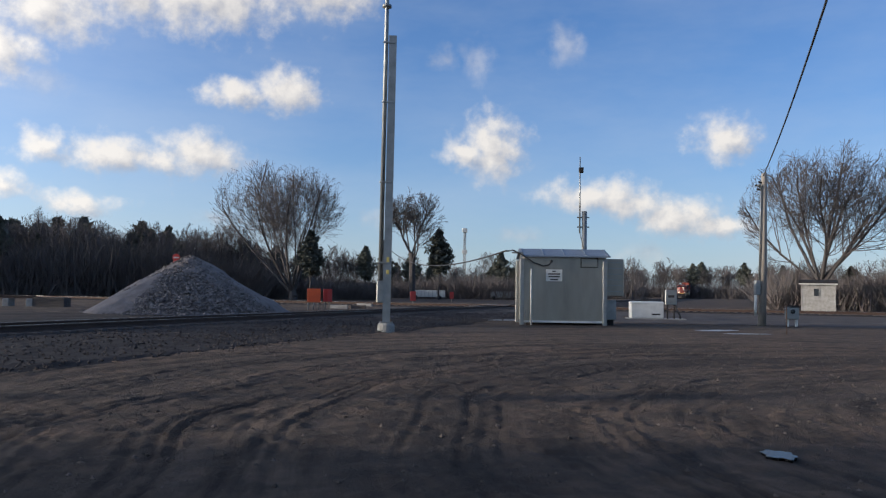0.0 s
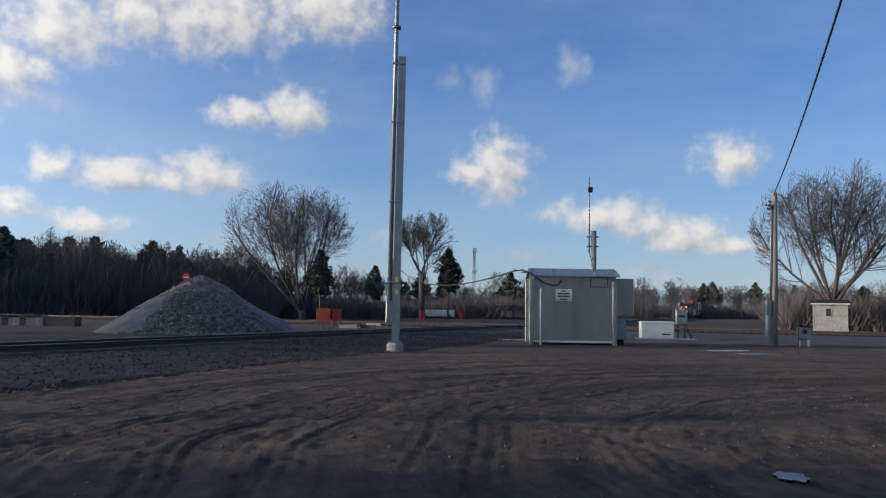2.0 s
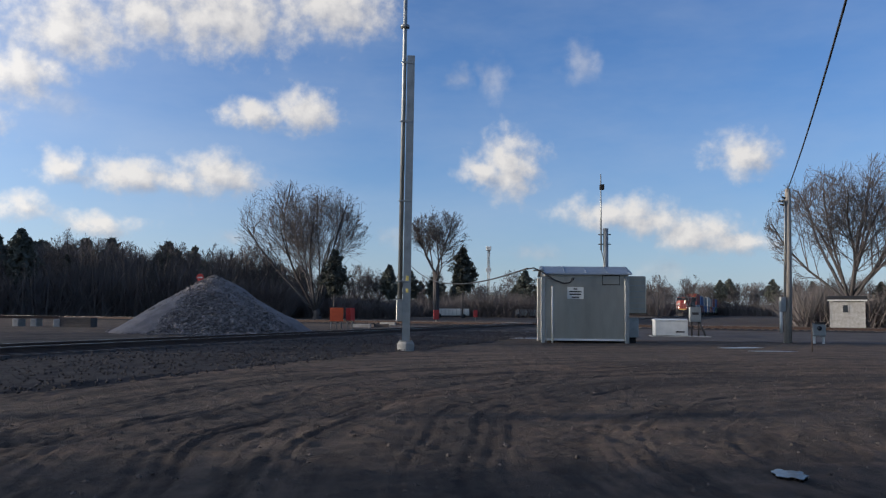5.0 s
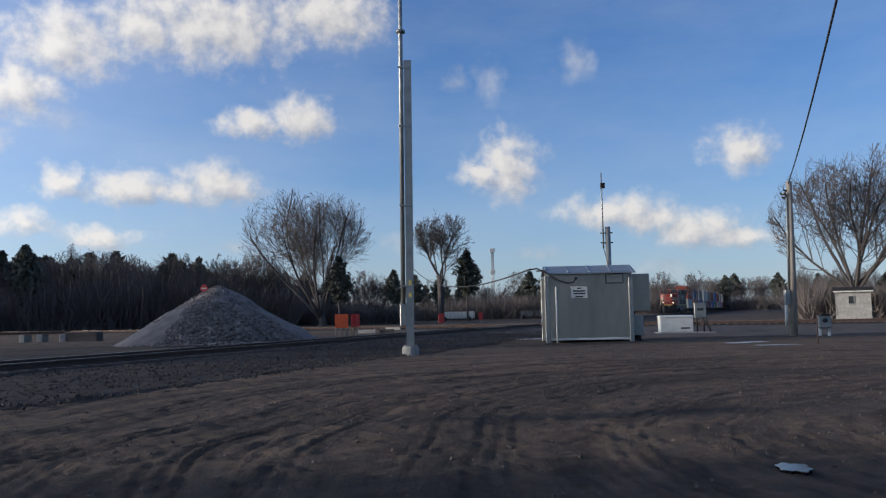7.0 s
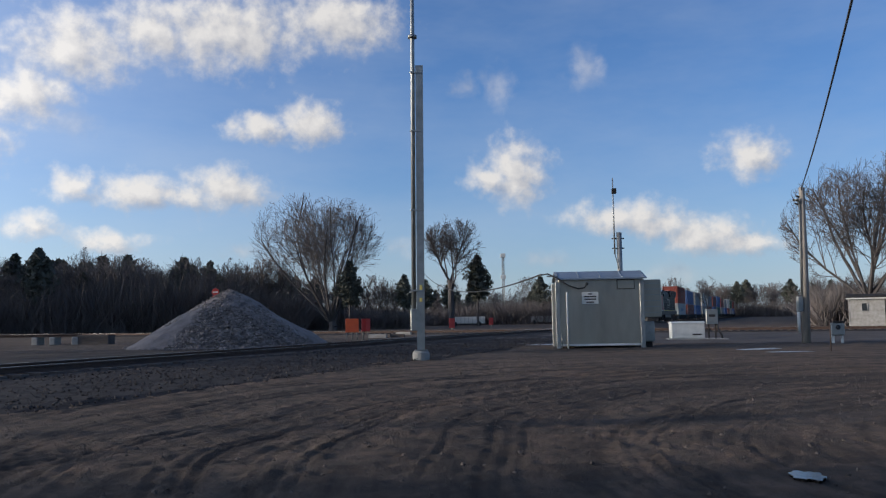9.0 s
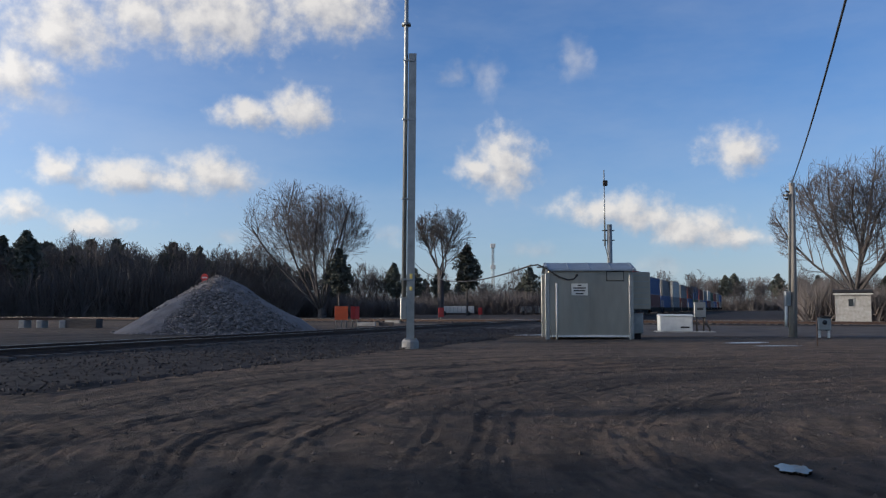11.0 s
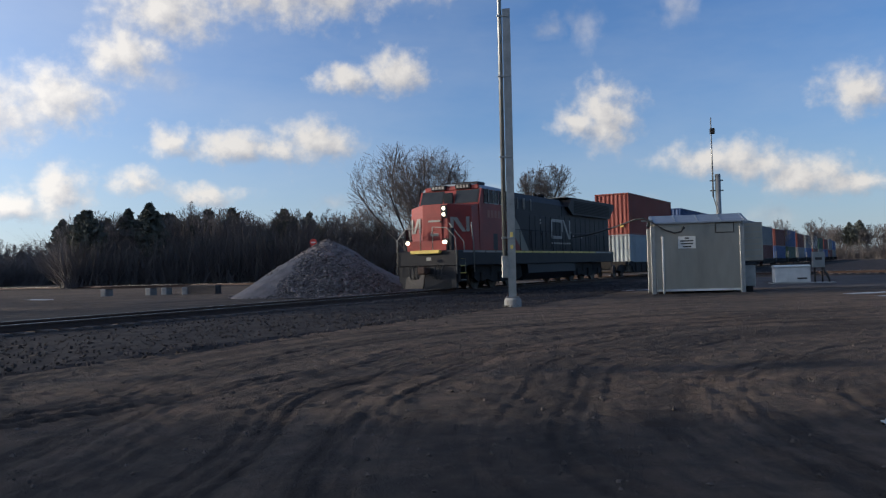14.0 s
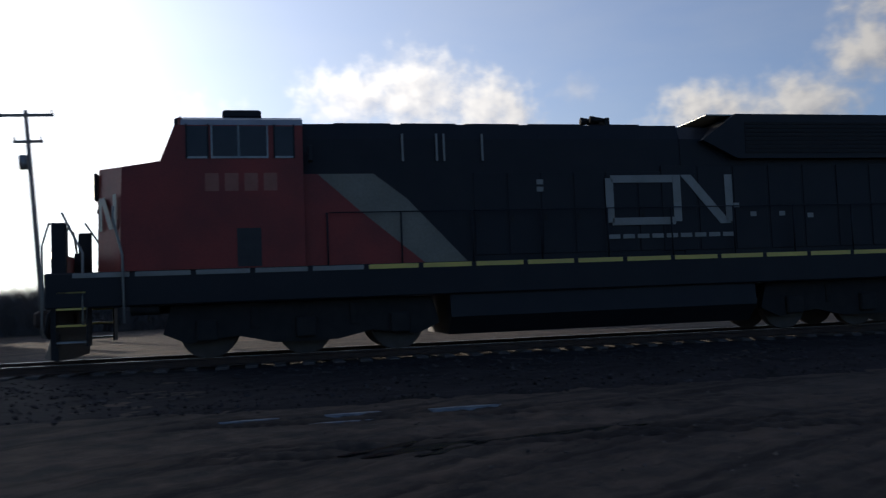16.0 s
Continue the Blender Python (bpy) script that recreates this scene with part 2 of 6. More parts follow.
M = {
    "galvanised": material("galvanised_steel", (0.30, 0.31, 0.30), (0.20, 0.21, 0.205), 0.5, 0.7, 4, 40, 0.05),
    "aluminium": material("weathered_aluminium", (0.34, 0.315, 0.27), (0.24, 0.22, 0.19), 0.36, 0.85, 0.9, 5, 0.0, stretch=(1, 1, 0.25)),
    "roof_metal": material("pale_roof_metal", (0.24, 0.28, 0.32), (0.17, 0.20, 0.23), 0.45, 0.5, 2, 30, 0.05),
    "concrete": material("concrete", (0.34, 0.33, 0.30), (0.22, 0.21, 0.195), 0.9, 0, 5, 70, 0.3),
    "white_paint": material("white_paint", (0.62, 0.62, 0.58), (0.46, 0.46, 0.43), 0.5, 0, 3, 50, 0.05),
    "dirty_white": material("peeling_white_paint", (0.35, 0.345, 0.325), (0.20, 0.185, 0.165), 0.85, 0, 3.5, 30, 0.3),
    "black": material("black_rubber", (0.02, 0.02, 0.02), (0.035, 0.035, 0.035), 0.6, 0, 5, 40, 0.1),
    "dark_steel": material("dark_grimy_steel", (0.022, 0.021, 0.021), (0.036, 0.033, 0.03), 0.85, 0.0, 4, 40, 0.2, spec=0.15),
    "rust": material("rusty_steel", (0.09, 0.055, 0.04), (0.05, 0.035, 0.03), 0.8, 0.3, 6, 60, 0.25),
    "rail_top": material("polished_rail", (0.5, 0.48, 0.46), (0.4, 0.38, 0.36), 0.28, 0.9, 3, 60, 0.03),
    "tie": material("weathered_tie", (0.055, 0.045, 0.04), (0.10, 0.085, 0.075), 0.9, 0, 8, 60, 0.5, stretch=(0.4, 3, 3)),
    "orange": material("orange_paint", (0.80, 0.13, 0.03), (0.62, 0.09, 0.03), 0.55, 0, 3, 40, 0.05),
    "red": material("red_paint", (0.55, 0.05, 0.04), (0.38, 0.04, 0.03), 0.55, 0, 3, 40, 0.05),
    "pole_wood": material("grey_pole_wood", (0.30, 0.27, 0.23), (0.17, 0.15, 0.13), 0.9, 0, 5, 40, 0.4, stretch=(4, 4, 0.4)),
    "bark": material("bark", (0.085, 0.076, 0.073), (0.052, 0.046, 0.044), 0.95, 0, 3, 20, 0.4),
    "twig": material("twigs", (0.13, 0.114, 0.109), (0.085, 0.075, 0.072), 0.95, 0, 2, 20, 0.0, random_tint=0.25),
    "needle": material("pine_needles", (0.105, 0.11, 0.088), (0.07, 0.076, 0.06), 0.9, 0, 0.7, 12, 0.0, random_tint=0.25),
    "brush": material("dry_brush", (0.155, 0.134, 0.126), (0.104, 0.092, 0.088), 0.95, 0, 0.4, 8, 0.0),
    "loco_red": material("locomotive_red", (0.28, 0.030, 0.021), (0.15, 0.020, 0.016), 0.5, 0, 1.1, 30, 0.03),
    "loco_black": material("locomotive_black", (0.015, 0.016, 0.020), (0.023, 0.023, 0.025), 0.55, 0, 1.5, 30, 0.05, spec=0.2),
    "loco_white": material("locomotive_white", (0.30, 0.285, 0.255), (0.19, 0.18, 0.155), 0.45, 0, 1.5, 30, 0.03),
    "stripe": material("yellow_stripe", (0.75, 0.55, 0.12), (0.55, 0.42, 0.12), 0.5, 0, 1.5, 30, 0.03),
    "glass": material("dark_cab_glass", (0.02, 0.025, 0.03), (0.03, 0.035, 0.04), 0.12, 0, 2, 30, 0.0, spec=0.22),
    "lamp": material("headlight_lens", (1, 0.9, 0.75), (1, 0.9, 0.75), 0.2, 0, 2, 30, 0.0, glow=((1.0, 0.80, 0.58), 6.0)),
    "stone": material("grey_crushed_stone", (0.20, 0.175, 0.165), (0.10, 0.088, 0.083), 0.9, 0, 2, 14, 0.6),
}

# ---------------------------------------------------------------- shapes
def box(bm, x0, x1, y0, y1, z0, z1, bevel=0.0):
    """A box with its upright and top edges chamfered by bevel."""
    x0, x1, y0, y1, z0, z1 = min(x0, x1), max(x0, x1), min(y0, y1), max(y0, y1), min(z0, z1), max(z0, z1)
    b = min(bevel, 0.45 * min(x1 - x0, y1 - y0, z1 - z0))
    if b <= 0:
        rings = [(z0, 0), (z1, 0)]
        ring = lambda z, i: [(x0, y0, z), (x1, y0, z), (x1, y1, z), (x0, y1, z)]
    else:
        rings = [(z0, b), (z0 + b, 0), (z1 - b, 0), (z1, b)]

        def ring(z, i):
            return [(x0 + i + b, y0 + i, z), (x1 - i - b, y0 + i, z), (x1 - i, y0 + i + b, z), (x1 - i, y1 - i - b, z),
                    (x1 - i - b, y1 - i, z), (x0 + i + b, y1 - i, z), (x0 + i, y1 - i - b, z), (x0 + i, y0 + i + b, z)]
    loops = [[bm.verts.new(p) for p in ring(z, i)] for z, i in rings]
    skin(bm, loops)


def skin(bm, loops, caps=True):
    n = len(loops[0])
    for a, b in zip(loops, loops[1:]):
        for i in range(n):
            bm.faces.new((a[i], a[(i + 1) % n], b[(i + 1) % n], b[i]))
    if caps:
        bm.faces.new(loops[0][::-1])
        bm.faces.new(loops[-1])


def tube(bm, pts, radii, seg=8, caps=True):
    """A round bar through pts."""
    pts = [Vector(p) for p in pts]
    if isinstance(radii, (int, float)):
        radii = [radii] * len(pts)
    loops = []
    side = None
    for i, p in enumerate(pts):
        d = (pts[min(i + 1, len(pts) - 1)] - pts[max(i - 1, 0)]).normalized()
        if side is None or abs(side.dot(d)) > 0.95:
            side = d.orthogonal()
        side = (side - d * side.dot(d)).normalized()
        up = d.cross(side)
        loops.append([bm.verts.new(p + radii[i] * (math.cos(2 * math.pi * k / seg) * side + math.sin(2 * math.pi * k / seg) * up))
                      for k in range(seg)])
    skin(bm, loops, caps)


def extrude(bm, profile, lo, hi, axis="y"):
    """A closed outline of (a, b) pairs drawn out from lo to hi. axis y: (x, z) outline; x: (y, z); z: (x, y)."""
    def at(a, b, c):
        return {"y": (a, c, b), "x": (c, a, b), "z": (a, b, c)}[axis]
    skin(bm, [[bm.verts.new(at(a, b, c)) for a, b in profile] for c in (lo, hi)])


def part(name, bm, mat, parent, label="", smooth=False):
    """Links a bmesh as one mesh object under a thing or under a part."""
    bmesh.ops.recalc_face_normals(bm, faces=bm.faces)
    me = bpy.data.meshes.new(name)
    bm.to_mesh(me)
    bm.free()
    me.materials.append(M[mat] if isinstance(mat, str) else mat)
    if smooth:
        for p in me.polygons:
            p.use_smooth = True
    ob = new(name, me)
    ob.parent = parent
    if label:
        ob["label"] = label
    return ob


def thing(name, m, label, category, group="", kind=""):
    ob = new(name)
    ob.matrix_world = m
    return tagged(ob, label, category, group, kind)


def bx(name, mat, parent, *dims, bevel=0.01, label=""):
    bm = bmesh.new()
    box(bm, *dims, bevel)
    return part(name, bm, mat, parent, label)


def rod(name, mat, parent, pts, r, seg=8, label=""):
    bm = bmesh.new()
    tube(bm, pts, r, seg)
    return part(name, bm, mat, parent, label, smooth=True)


def sheet(name, verts, faces, mat, label, category, kind="structure", smooth=True):
    me = bpy.data.meshes.new(name)
    me.from_pydata(verts, [], faces)
    me.materials.append(M[mat] if isinstance(mat, str) else mat)
    me.polygons.foreach_set("use_smooth", [smooth] * len(me.polygons))
    return tagged(new(name, me), label, category, kind=kind)


# ---------------------------------------------------------------- plan
TRACK_AZ, TRACK_OFF, RAIL_TOP = -19.5, 17.2, 0.235
ALONG = heading(TRACK_AZ)
ASIDE = heading(TRACK_AZ + 90)


def on_track(s, off=0.0, z=0.0):
    """s metres up the line from the point abreast of the camera, off metres beyond its middle."""
    return ALONG * s + ASIDE * (TRACK_OFF + off) + Vector((0, 0, z))


TRACK_POSE = Matrix.Translation(on_track(0)) @ pose(0, 0, 0, 0, 0, TRACK_AZ + 90)   # x up the line, y beyond it

# ---------------------------------------------------------------- ground
def smooth_noise(x, y, seed, cells):
    """Value noise on a grid of the given cell size, for arrays."""
    rng = np.random.RandomState(seed)
    table = rng.rand(256, 256)
    u, v = x / cells, y / cells
    i, j = np.floor(u).astype(int), np.floor(v).astype(int)
    a, b = u - i, v - j
    a, b = a * a * (3 - 2 * a), b * b * (3 - 2 * b)
    i0, i1, j0, j1 = i % 256, (i + 1) % 256, j % 256, (j + 1) % 256
    return (table[i0, j0] * (1 - a) + table[i1, j0] * a) * (1 - b) + (table[i0, j1] * (1 - a) + table[i1, j1] * a) * b


# wheel ruts: turning circles round one point of the yard (radius, depth), and two straight pairs towards the track
TURN = (9.0, 7.0)
RINGS = [(base + (0.0, 0.15, 0.34, 0.47, 0.66, 0.8)[k], 0.5 * depth * f) for base, depth, lines in
         ((6.2, 0.012, 3), (7.1, 0.018, 4), (8.5, 0.018, 3), (9.3, 0.014, 2), (10.3, 0.026, 4), (11.15, 0.026, 3), (12.2, 0.024, 3), (13.5, 0.022, 4), (15.2, 0.016, 3))
         for k, f in zip(range(lines), (1.0, 0.6, 0.85, 0.5, 0.95, 0.7))]
SWEEPS = [((-6.6, 1.0), (-5.5, 4.2), (-3.4, 8.6), 0.028), ((-8.6, 1.4), (-7.5, 4.2), (-5.0, 8.8), 0.026)]
RUTS = [((p[0] + k, p[1] - 0.3 * k), (q[0] + k, q[1] - 0.3 * k), (r[0] + k, r[1] - 0.3 * k), 1.5 * depth * f)
        for p, q, r, depth in SWEEPS for k, f in ((-0.27, 0.8), (0.0, 1.0), (0.24, 0.7))]
# middle, half width, half length, turn, seed
PUDDLES = [(2.56, 6.4, 0.13, 0.17, -20, 3), (-5.35, 4.6, 0.11, 0.8, -8, 4), (-5.82, 3.2, 0.07, 0.46, 9, 6), (-5.58, 3.36, 0.11, 0.52, 4, 21), (-5.36, 3.5, 0.05, 0.36, 8, 22)]
ICE = [(-7.95, 2.7, 0.035, 0.3, -15, 5), (-7.8, 3.2, 0.05, 0.36, -10, 15), (-7.72, 3.75, 0.04, 0.3, -19, 16), (-7.45, 3.5, 0.03, 0.34, -14, 12), (-7.4, 4.15, 0.045, 0.42, -12, 17), (-7.2, 4.8, 0.05, 0.33, -18, 13),
       (-37.0, 40.0, 0.5, 2.2, 40, 18), (-31.0, 44.0, 0.4, 1.6, 60, 19), (9.5, 28.6, 0.3, 0.9, -60, 7), (2.9, 35.6, 0.4, 0.9, -60, 8), (9.7, 26.2, 0.7, 0.2, 0, 9)]


def rut_distance(x, y, p, q, r):
    """Least distance to a bend through p and r, drawn towards q, and how far along it."""
    best, along = np.full(x.shape, 1e9), np.zeros(x.shape)
    for t in np.linspace(0, 1, 45):
        cx = (1 - t) ** 2 * p[0] + 2 * t * (1 - t) * q[0] + t * t * r[0]
        cy = (1 - t) ** 2 * p[1] + 2 * t * (1 - t) * q[1] + t * t * r[1]
        d = np.hypot(x - cx, y - cy)
        along = np.where(d < best, t, along)
        best = np.minimum(best, d)
    return best, along


def ground_height(x, y):
    near = np.clip(1 - np.hypot(x, y - 8) / 60, 0, 1)
    z = (smooth_noise(x, y, 3, 3.1) - 0.5) * 0.045 + (smooth_noise(x, y, 4, 0.9) - 0.5) * 0.012
    z += (smooth_noise(x, y, 5, 0.33) - 0.5) * 0.014 * np.clip(near * 1.5, 0, 1) + (smooth_noise(x, y, 6, 0.13) - 0.5) * 0.032 * near
    for p, q, r, depth in RUTS:
        d, t = rut_distance(x, y, p, q, r)
        fade = np.clip(t * 6, 0, 1) * np.clip((1 - t) * 4, 0, 1)
        tread = 0.75 + 0.5 * smooth_noise(x, y, 11, 0.25)
        z += fade * depth * tread * (0.6 * np.exp(-((d - 0.12) / 0.05) ** 2) - np.exp(-(d / 0.07) ** 2))
    reach = np.hypot(x - TURN[0], y - TURN[1]) + 0.7 * (smooth_noise(x, y, 12, 2.6) - 0.5)
    side = np.clip((TURN[0] + 1 - x) / 4, 0, 1)
    for r, depth in RINGS:
        d = np.abs(reach - r)
        tread = (0.75 + 0.5 * smooth_noise(x, y, 13, 0.3)) * (0.55 + 0.9 * smooth_noise(x, y, int(r * 10), 2.4))
        z += side * depth * tread * (0.7 * np.exp(-((d - 0.07) / 0.035) ** 2) - np.exp(-(d / 0.04) ** 2))
    for px, py, a, b, turn, seed in PUDDLES:
        c, s = math.cos(radians(turn)), math.sin(radians(turn))
        u, v = (x - px) * c + (y - py) * s, -(x - px) * s + (y - py) * c
        m = np.exp(-((u / (1.1 * a)) ** 2 + (v / (1.1 * b)) ** 2) ** 2)
        z = z * (1 - m) - 0.03 * m
    return z * np.clip(near * 4, 0, 1)


def rut_dark(x, y):
    """Share of dark colour laid along the wheel ruts to bring out their relief."""
    rut_tone = np.zeros(x.shape)
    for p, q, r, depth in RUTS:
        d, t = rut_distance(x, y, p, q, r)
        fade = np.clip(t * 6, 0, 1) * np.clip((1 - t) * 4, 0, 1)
        rut_tone = np.maximum(rut_tone, fade * np.exp(-(d / 0.085) ** 2) * (0.4 + 0.9 * smooth_noise(x, y, 14, 0.4)))
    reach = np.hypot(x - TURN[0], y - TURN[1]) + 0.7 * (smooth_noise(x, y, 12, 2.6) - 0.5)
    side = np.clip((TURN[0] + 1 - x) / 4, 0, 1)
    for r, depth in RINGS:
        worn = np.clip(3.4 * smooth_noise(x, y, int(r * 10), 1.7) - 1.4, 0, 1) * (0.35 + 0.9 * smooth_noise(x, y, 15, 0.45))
        rut_tone = np.maximum(rut_tone, side * min(1.0, depth / 0.011) * worn * np.exp(-((reach - r) / 0.05) ** 2))
    return np.clip(rut_tone, 0, 1)


def dirt_material():
    m = bpy.data.materials.new("yard_dirt")
    m.use_nodes = True
    nt = m.node_tree
    bsdf = nt.nodes["Principled BSDF"]
    N, L = nt.nodes.new, nt.links.new
    co = N("ShaderNodeTexCoord").outputs["Object"]

    def tex(s, d, r=0.55, vec=co):
        n = N("ShaderNodeTexNoise")
        n.inputs["Scale"].default_value, n.inputs["Detail"].default_value, n.inputs["Roughness"].default_value = s, d, r
        L(vec, n.inputs["Vector"])
        return n.outputs[0]

    def ramp(v, lo, hi):
        n = N("ShaderNodeMapRange")
        n.inputs[1].default_value, n.inputs[2].default_value = lo, hi
        L(v, n.inputs[0])
        return n.outputs[0]

    def mix(f, a, b):
        n = N("ShaderNodeMix")
        n.data_type = "RGBA"
        L(f, n.inputs[0])
        for s, v in ((n.inputs[6], a), (n.inputs[7], b)):
            if isinstance(v, tuple):
                s.default_value = (*v, 1)
            else:
                L(v, s)
        return n.outputs[2]

    # streaks that follow the turning circles: distance from their middle, and angle round it
    off = N("ShaderNodeVectorMath")
    off.operation = "MULTIPLY_ADD"
    L(co, off.inputs[0])
    off.inputs[1].default_value, off.inputs[2].default_value = (1, 1, 0), (-TURN[0], -TURN[1], 0)
    dist = N("ShaderNodeVectorMath")
    dist.operation = "LENGTH"
    L(off.outputs[0], dist.inputs[0])
    split = N("ShaderNodeSeparateXYZ")
    L(off.outputs[0], split.inputs[0])
    turn = N("ShaderNodeMath")
    turn.operation = "ARCTAN2"
    L(split.outputs[1], turn.inputs[0])
    L(split.outputs[0], turn.inputs[1])
    polar = N("ShaderNodeCombineXYZ")
    L(dist.outputs["Value"], polar.inputs[0])
    L(turn.outputs[0], polar.inputs[1])
    streak = tex(2.4, 9, 0.66, polar.outputs[0])
    patch, mid, grit = tex(0.16, 4), tex(2.2, 8, 0.65), tex(55, 5, 0.7)
    warm = mix(ramp(patch, 0.38, 0.62), (0.100, 0.079, 0.062), (0.150, 0.106, 0.076))
    grey = mix(ramp(mid, 0.4, 0.62), warm, (0.066, 0.055, 0.046))
    wet = mix(ramp(streak, 0.48, 0.64), grey, (0.036, 0.030, 0.026))
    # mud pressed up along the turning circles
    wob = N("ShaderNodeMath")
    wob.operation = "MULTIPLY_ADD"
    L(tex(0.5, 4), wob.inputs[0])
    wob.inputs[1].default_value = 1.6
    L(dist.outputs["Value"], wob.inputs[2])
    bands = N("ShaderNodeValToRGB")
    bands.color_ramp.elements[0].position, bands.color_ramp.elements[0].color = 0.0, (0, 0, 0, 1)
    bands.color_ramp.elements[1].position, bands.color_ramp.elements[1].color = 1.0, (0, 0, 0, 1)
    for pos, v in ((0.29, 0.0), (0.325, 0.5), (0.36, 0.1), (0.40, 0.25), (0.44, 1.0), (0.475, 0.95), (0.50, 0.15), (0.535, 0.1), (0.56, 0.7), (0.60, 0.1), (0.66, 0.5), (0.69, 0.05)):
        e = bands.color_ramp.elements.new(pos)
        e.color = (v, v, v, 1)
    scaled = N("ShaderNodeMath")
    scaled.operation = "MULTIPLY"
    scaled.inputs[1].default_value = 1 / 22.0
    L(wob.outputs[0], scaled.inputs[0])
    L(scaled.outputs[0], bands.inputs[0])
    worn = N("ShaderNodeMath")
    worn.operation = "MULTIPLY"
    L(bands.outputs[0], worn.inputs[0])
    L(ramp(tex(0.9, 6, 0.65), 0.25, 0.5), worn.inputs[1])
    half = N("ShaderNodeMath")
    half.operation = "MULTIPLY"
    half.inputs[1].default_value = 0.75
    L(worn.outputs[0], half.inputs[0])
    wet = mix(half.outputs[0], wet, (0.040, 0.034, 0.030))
    # darker ground colour along the rut lines
    rut_tone = N("ShaderNodeAttribute")
    rut_tone.attribute_name = "rut_tone"
    wet = mix(rut_tone.outputs["Fac"], wet, (0.024, 0.020, 0.018))
    stones = mix(ramp(grit, 0.62, 0.72), wet, (0.17, 0.15, 0.13))
    L(stones, bsdf.inputs["Base Color"])
    bsdf.inputs["Roughness"].default_value = 0.95
    bsdf.inputs["Specular IOR Level"].default_value = 0.12
    b = N("ShaderNodeBump")
    b.inputs["Strength"].default_value, b.inputs["Distance"].default_value = 1.0, 0.045
    sm = N("ShaderNodeMath")
    sm.operation = "MULTIPLY_ADD"
    L(grit, sm.inputs[0])
    sm.inputs[1].default_value = 0.45
    L(tex(9, 8, 0.7), sm.inputs[2])
    ridges = N("ShaderNodeMath")
    ridges.operation = "MULTIPLY_ADD"
    L(streak, ridges.inputs[0])
    ridges.inputs[1].default_value = 0.7
    L(sm.outputs[0], ridges.inputs[2])
    L(ridges.outputs[0], b.inputs["Height"])
    L(b.outputs[0], bsdf.inputs["Normal"])
    return m


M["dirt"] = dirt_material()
M["water"] = material("still_water", (0.012, 0.011, 0.010), (0.02, 0.018, 0.016), 0.16, 0, 3, 12, 0.06, spec=0.35)
M["ballast"] = material("dark_ballast", (0.036, 0.032, 0.032), (0.015, 0.014, 0.014), 0.95, 0, 1.4, 16, 1.0, spec=0.1)


def grid_faces(nx, ny):
    i = np.arange(nx * ny).reshape(ny, nx)
    return np.stack([i[:-1, :-1], i[:-1, 1:], i[1:, 1:], i[1:, :-1]], -1).reshape(-1, 4).tolist()


def build_ground():
    def axis(fine_lo, fine_hi, step, reach):
        mid = np.arange(fine_lo, fine_hi + 1e-6, step)
        grow = step * 1.14 ** np.arange(1, 200)
        out = np.cumsum(grow)
        out = out[out < reach]
        out = np.append(out, reach)
        return np.concatenate([fine_lo - out[::-1], mid, fine_hi + out])
    xs, ys = axis(-10, 9, 0.048, 2600), axis(2.2, 20, 0.048, 2600)
    gx, gy = np.meshgrid(xs, ys)
    gz = ground_height(gx, gy)
    ob = sheet("ground", np.stack([gx, gy, gz], -1).reshape(-1, 3).tolist(), grid_faces(len(xs), len(ys)), "dirt",
               "rutted brown dirt yard with tyre tracks and loose gravel", "ground")
    ob.data.attributes.new("rut_tone", "FLOAT", "POINT").data.foreach_set("value", rut_dark(gx, gy).reshape(-1).astype(np.float32))


build_ground()


def build_puddle(x, y, a, b, turn, seed, name="puddle", mat="water", label="shallow rain puddle lying in a muddy rut"):
    rng = np.random.RandomState(seed)
    n, w = 64, rng.rand(5) * 6.28
    c, s = math.cos(radians(turn)), math.sin(radians(turn))
    bm = bmesh.new()
    ring = []
    for k in range(n):
        t = 2 * math.pi * k / n
        f = 1 + sum((0.09, 0.08, 0.07, 0.07, 0.06)[i] * math.sin((2 * i + 2) * t + w[i]) for i in range(5)) + rng.uniform(-0.07, 0.07)
        u, v = a * f * math.cos(t), b * f * math.sin(t)
        ring.append((u * c - v * s, u * s + v * c))
    top = [bm.verts.new((*p, 0)) for p in ring]
    low = [bm.verts.new((p[0] * 0.8, p[1] * 0.8, -0.06)) for p in ring]
    skin(bm, [low, top])
    ob = part(name, bm, mat, None)
    ob.location = (x, y, float(ground_height(np.array([x]), np.array([y]))[0]) + (0.024 if mat == "water" else 0.012))
    tagged(ob, label, name.replace("_", " "), kind="structure")


for row in PUDDLES:
    build_puddle(*row)
M["ice"] = material("wet_ice", (0.34, 0.36, 0.39), (0.16, 0.165, 0.18), 0.3, 0, 5, 30, 0.2)
for row in ICE:
    build_puddle(*row, "ice_patch", "ice", "thin patch of pale melting ice on the dirt")


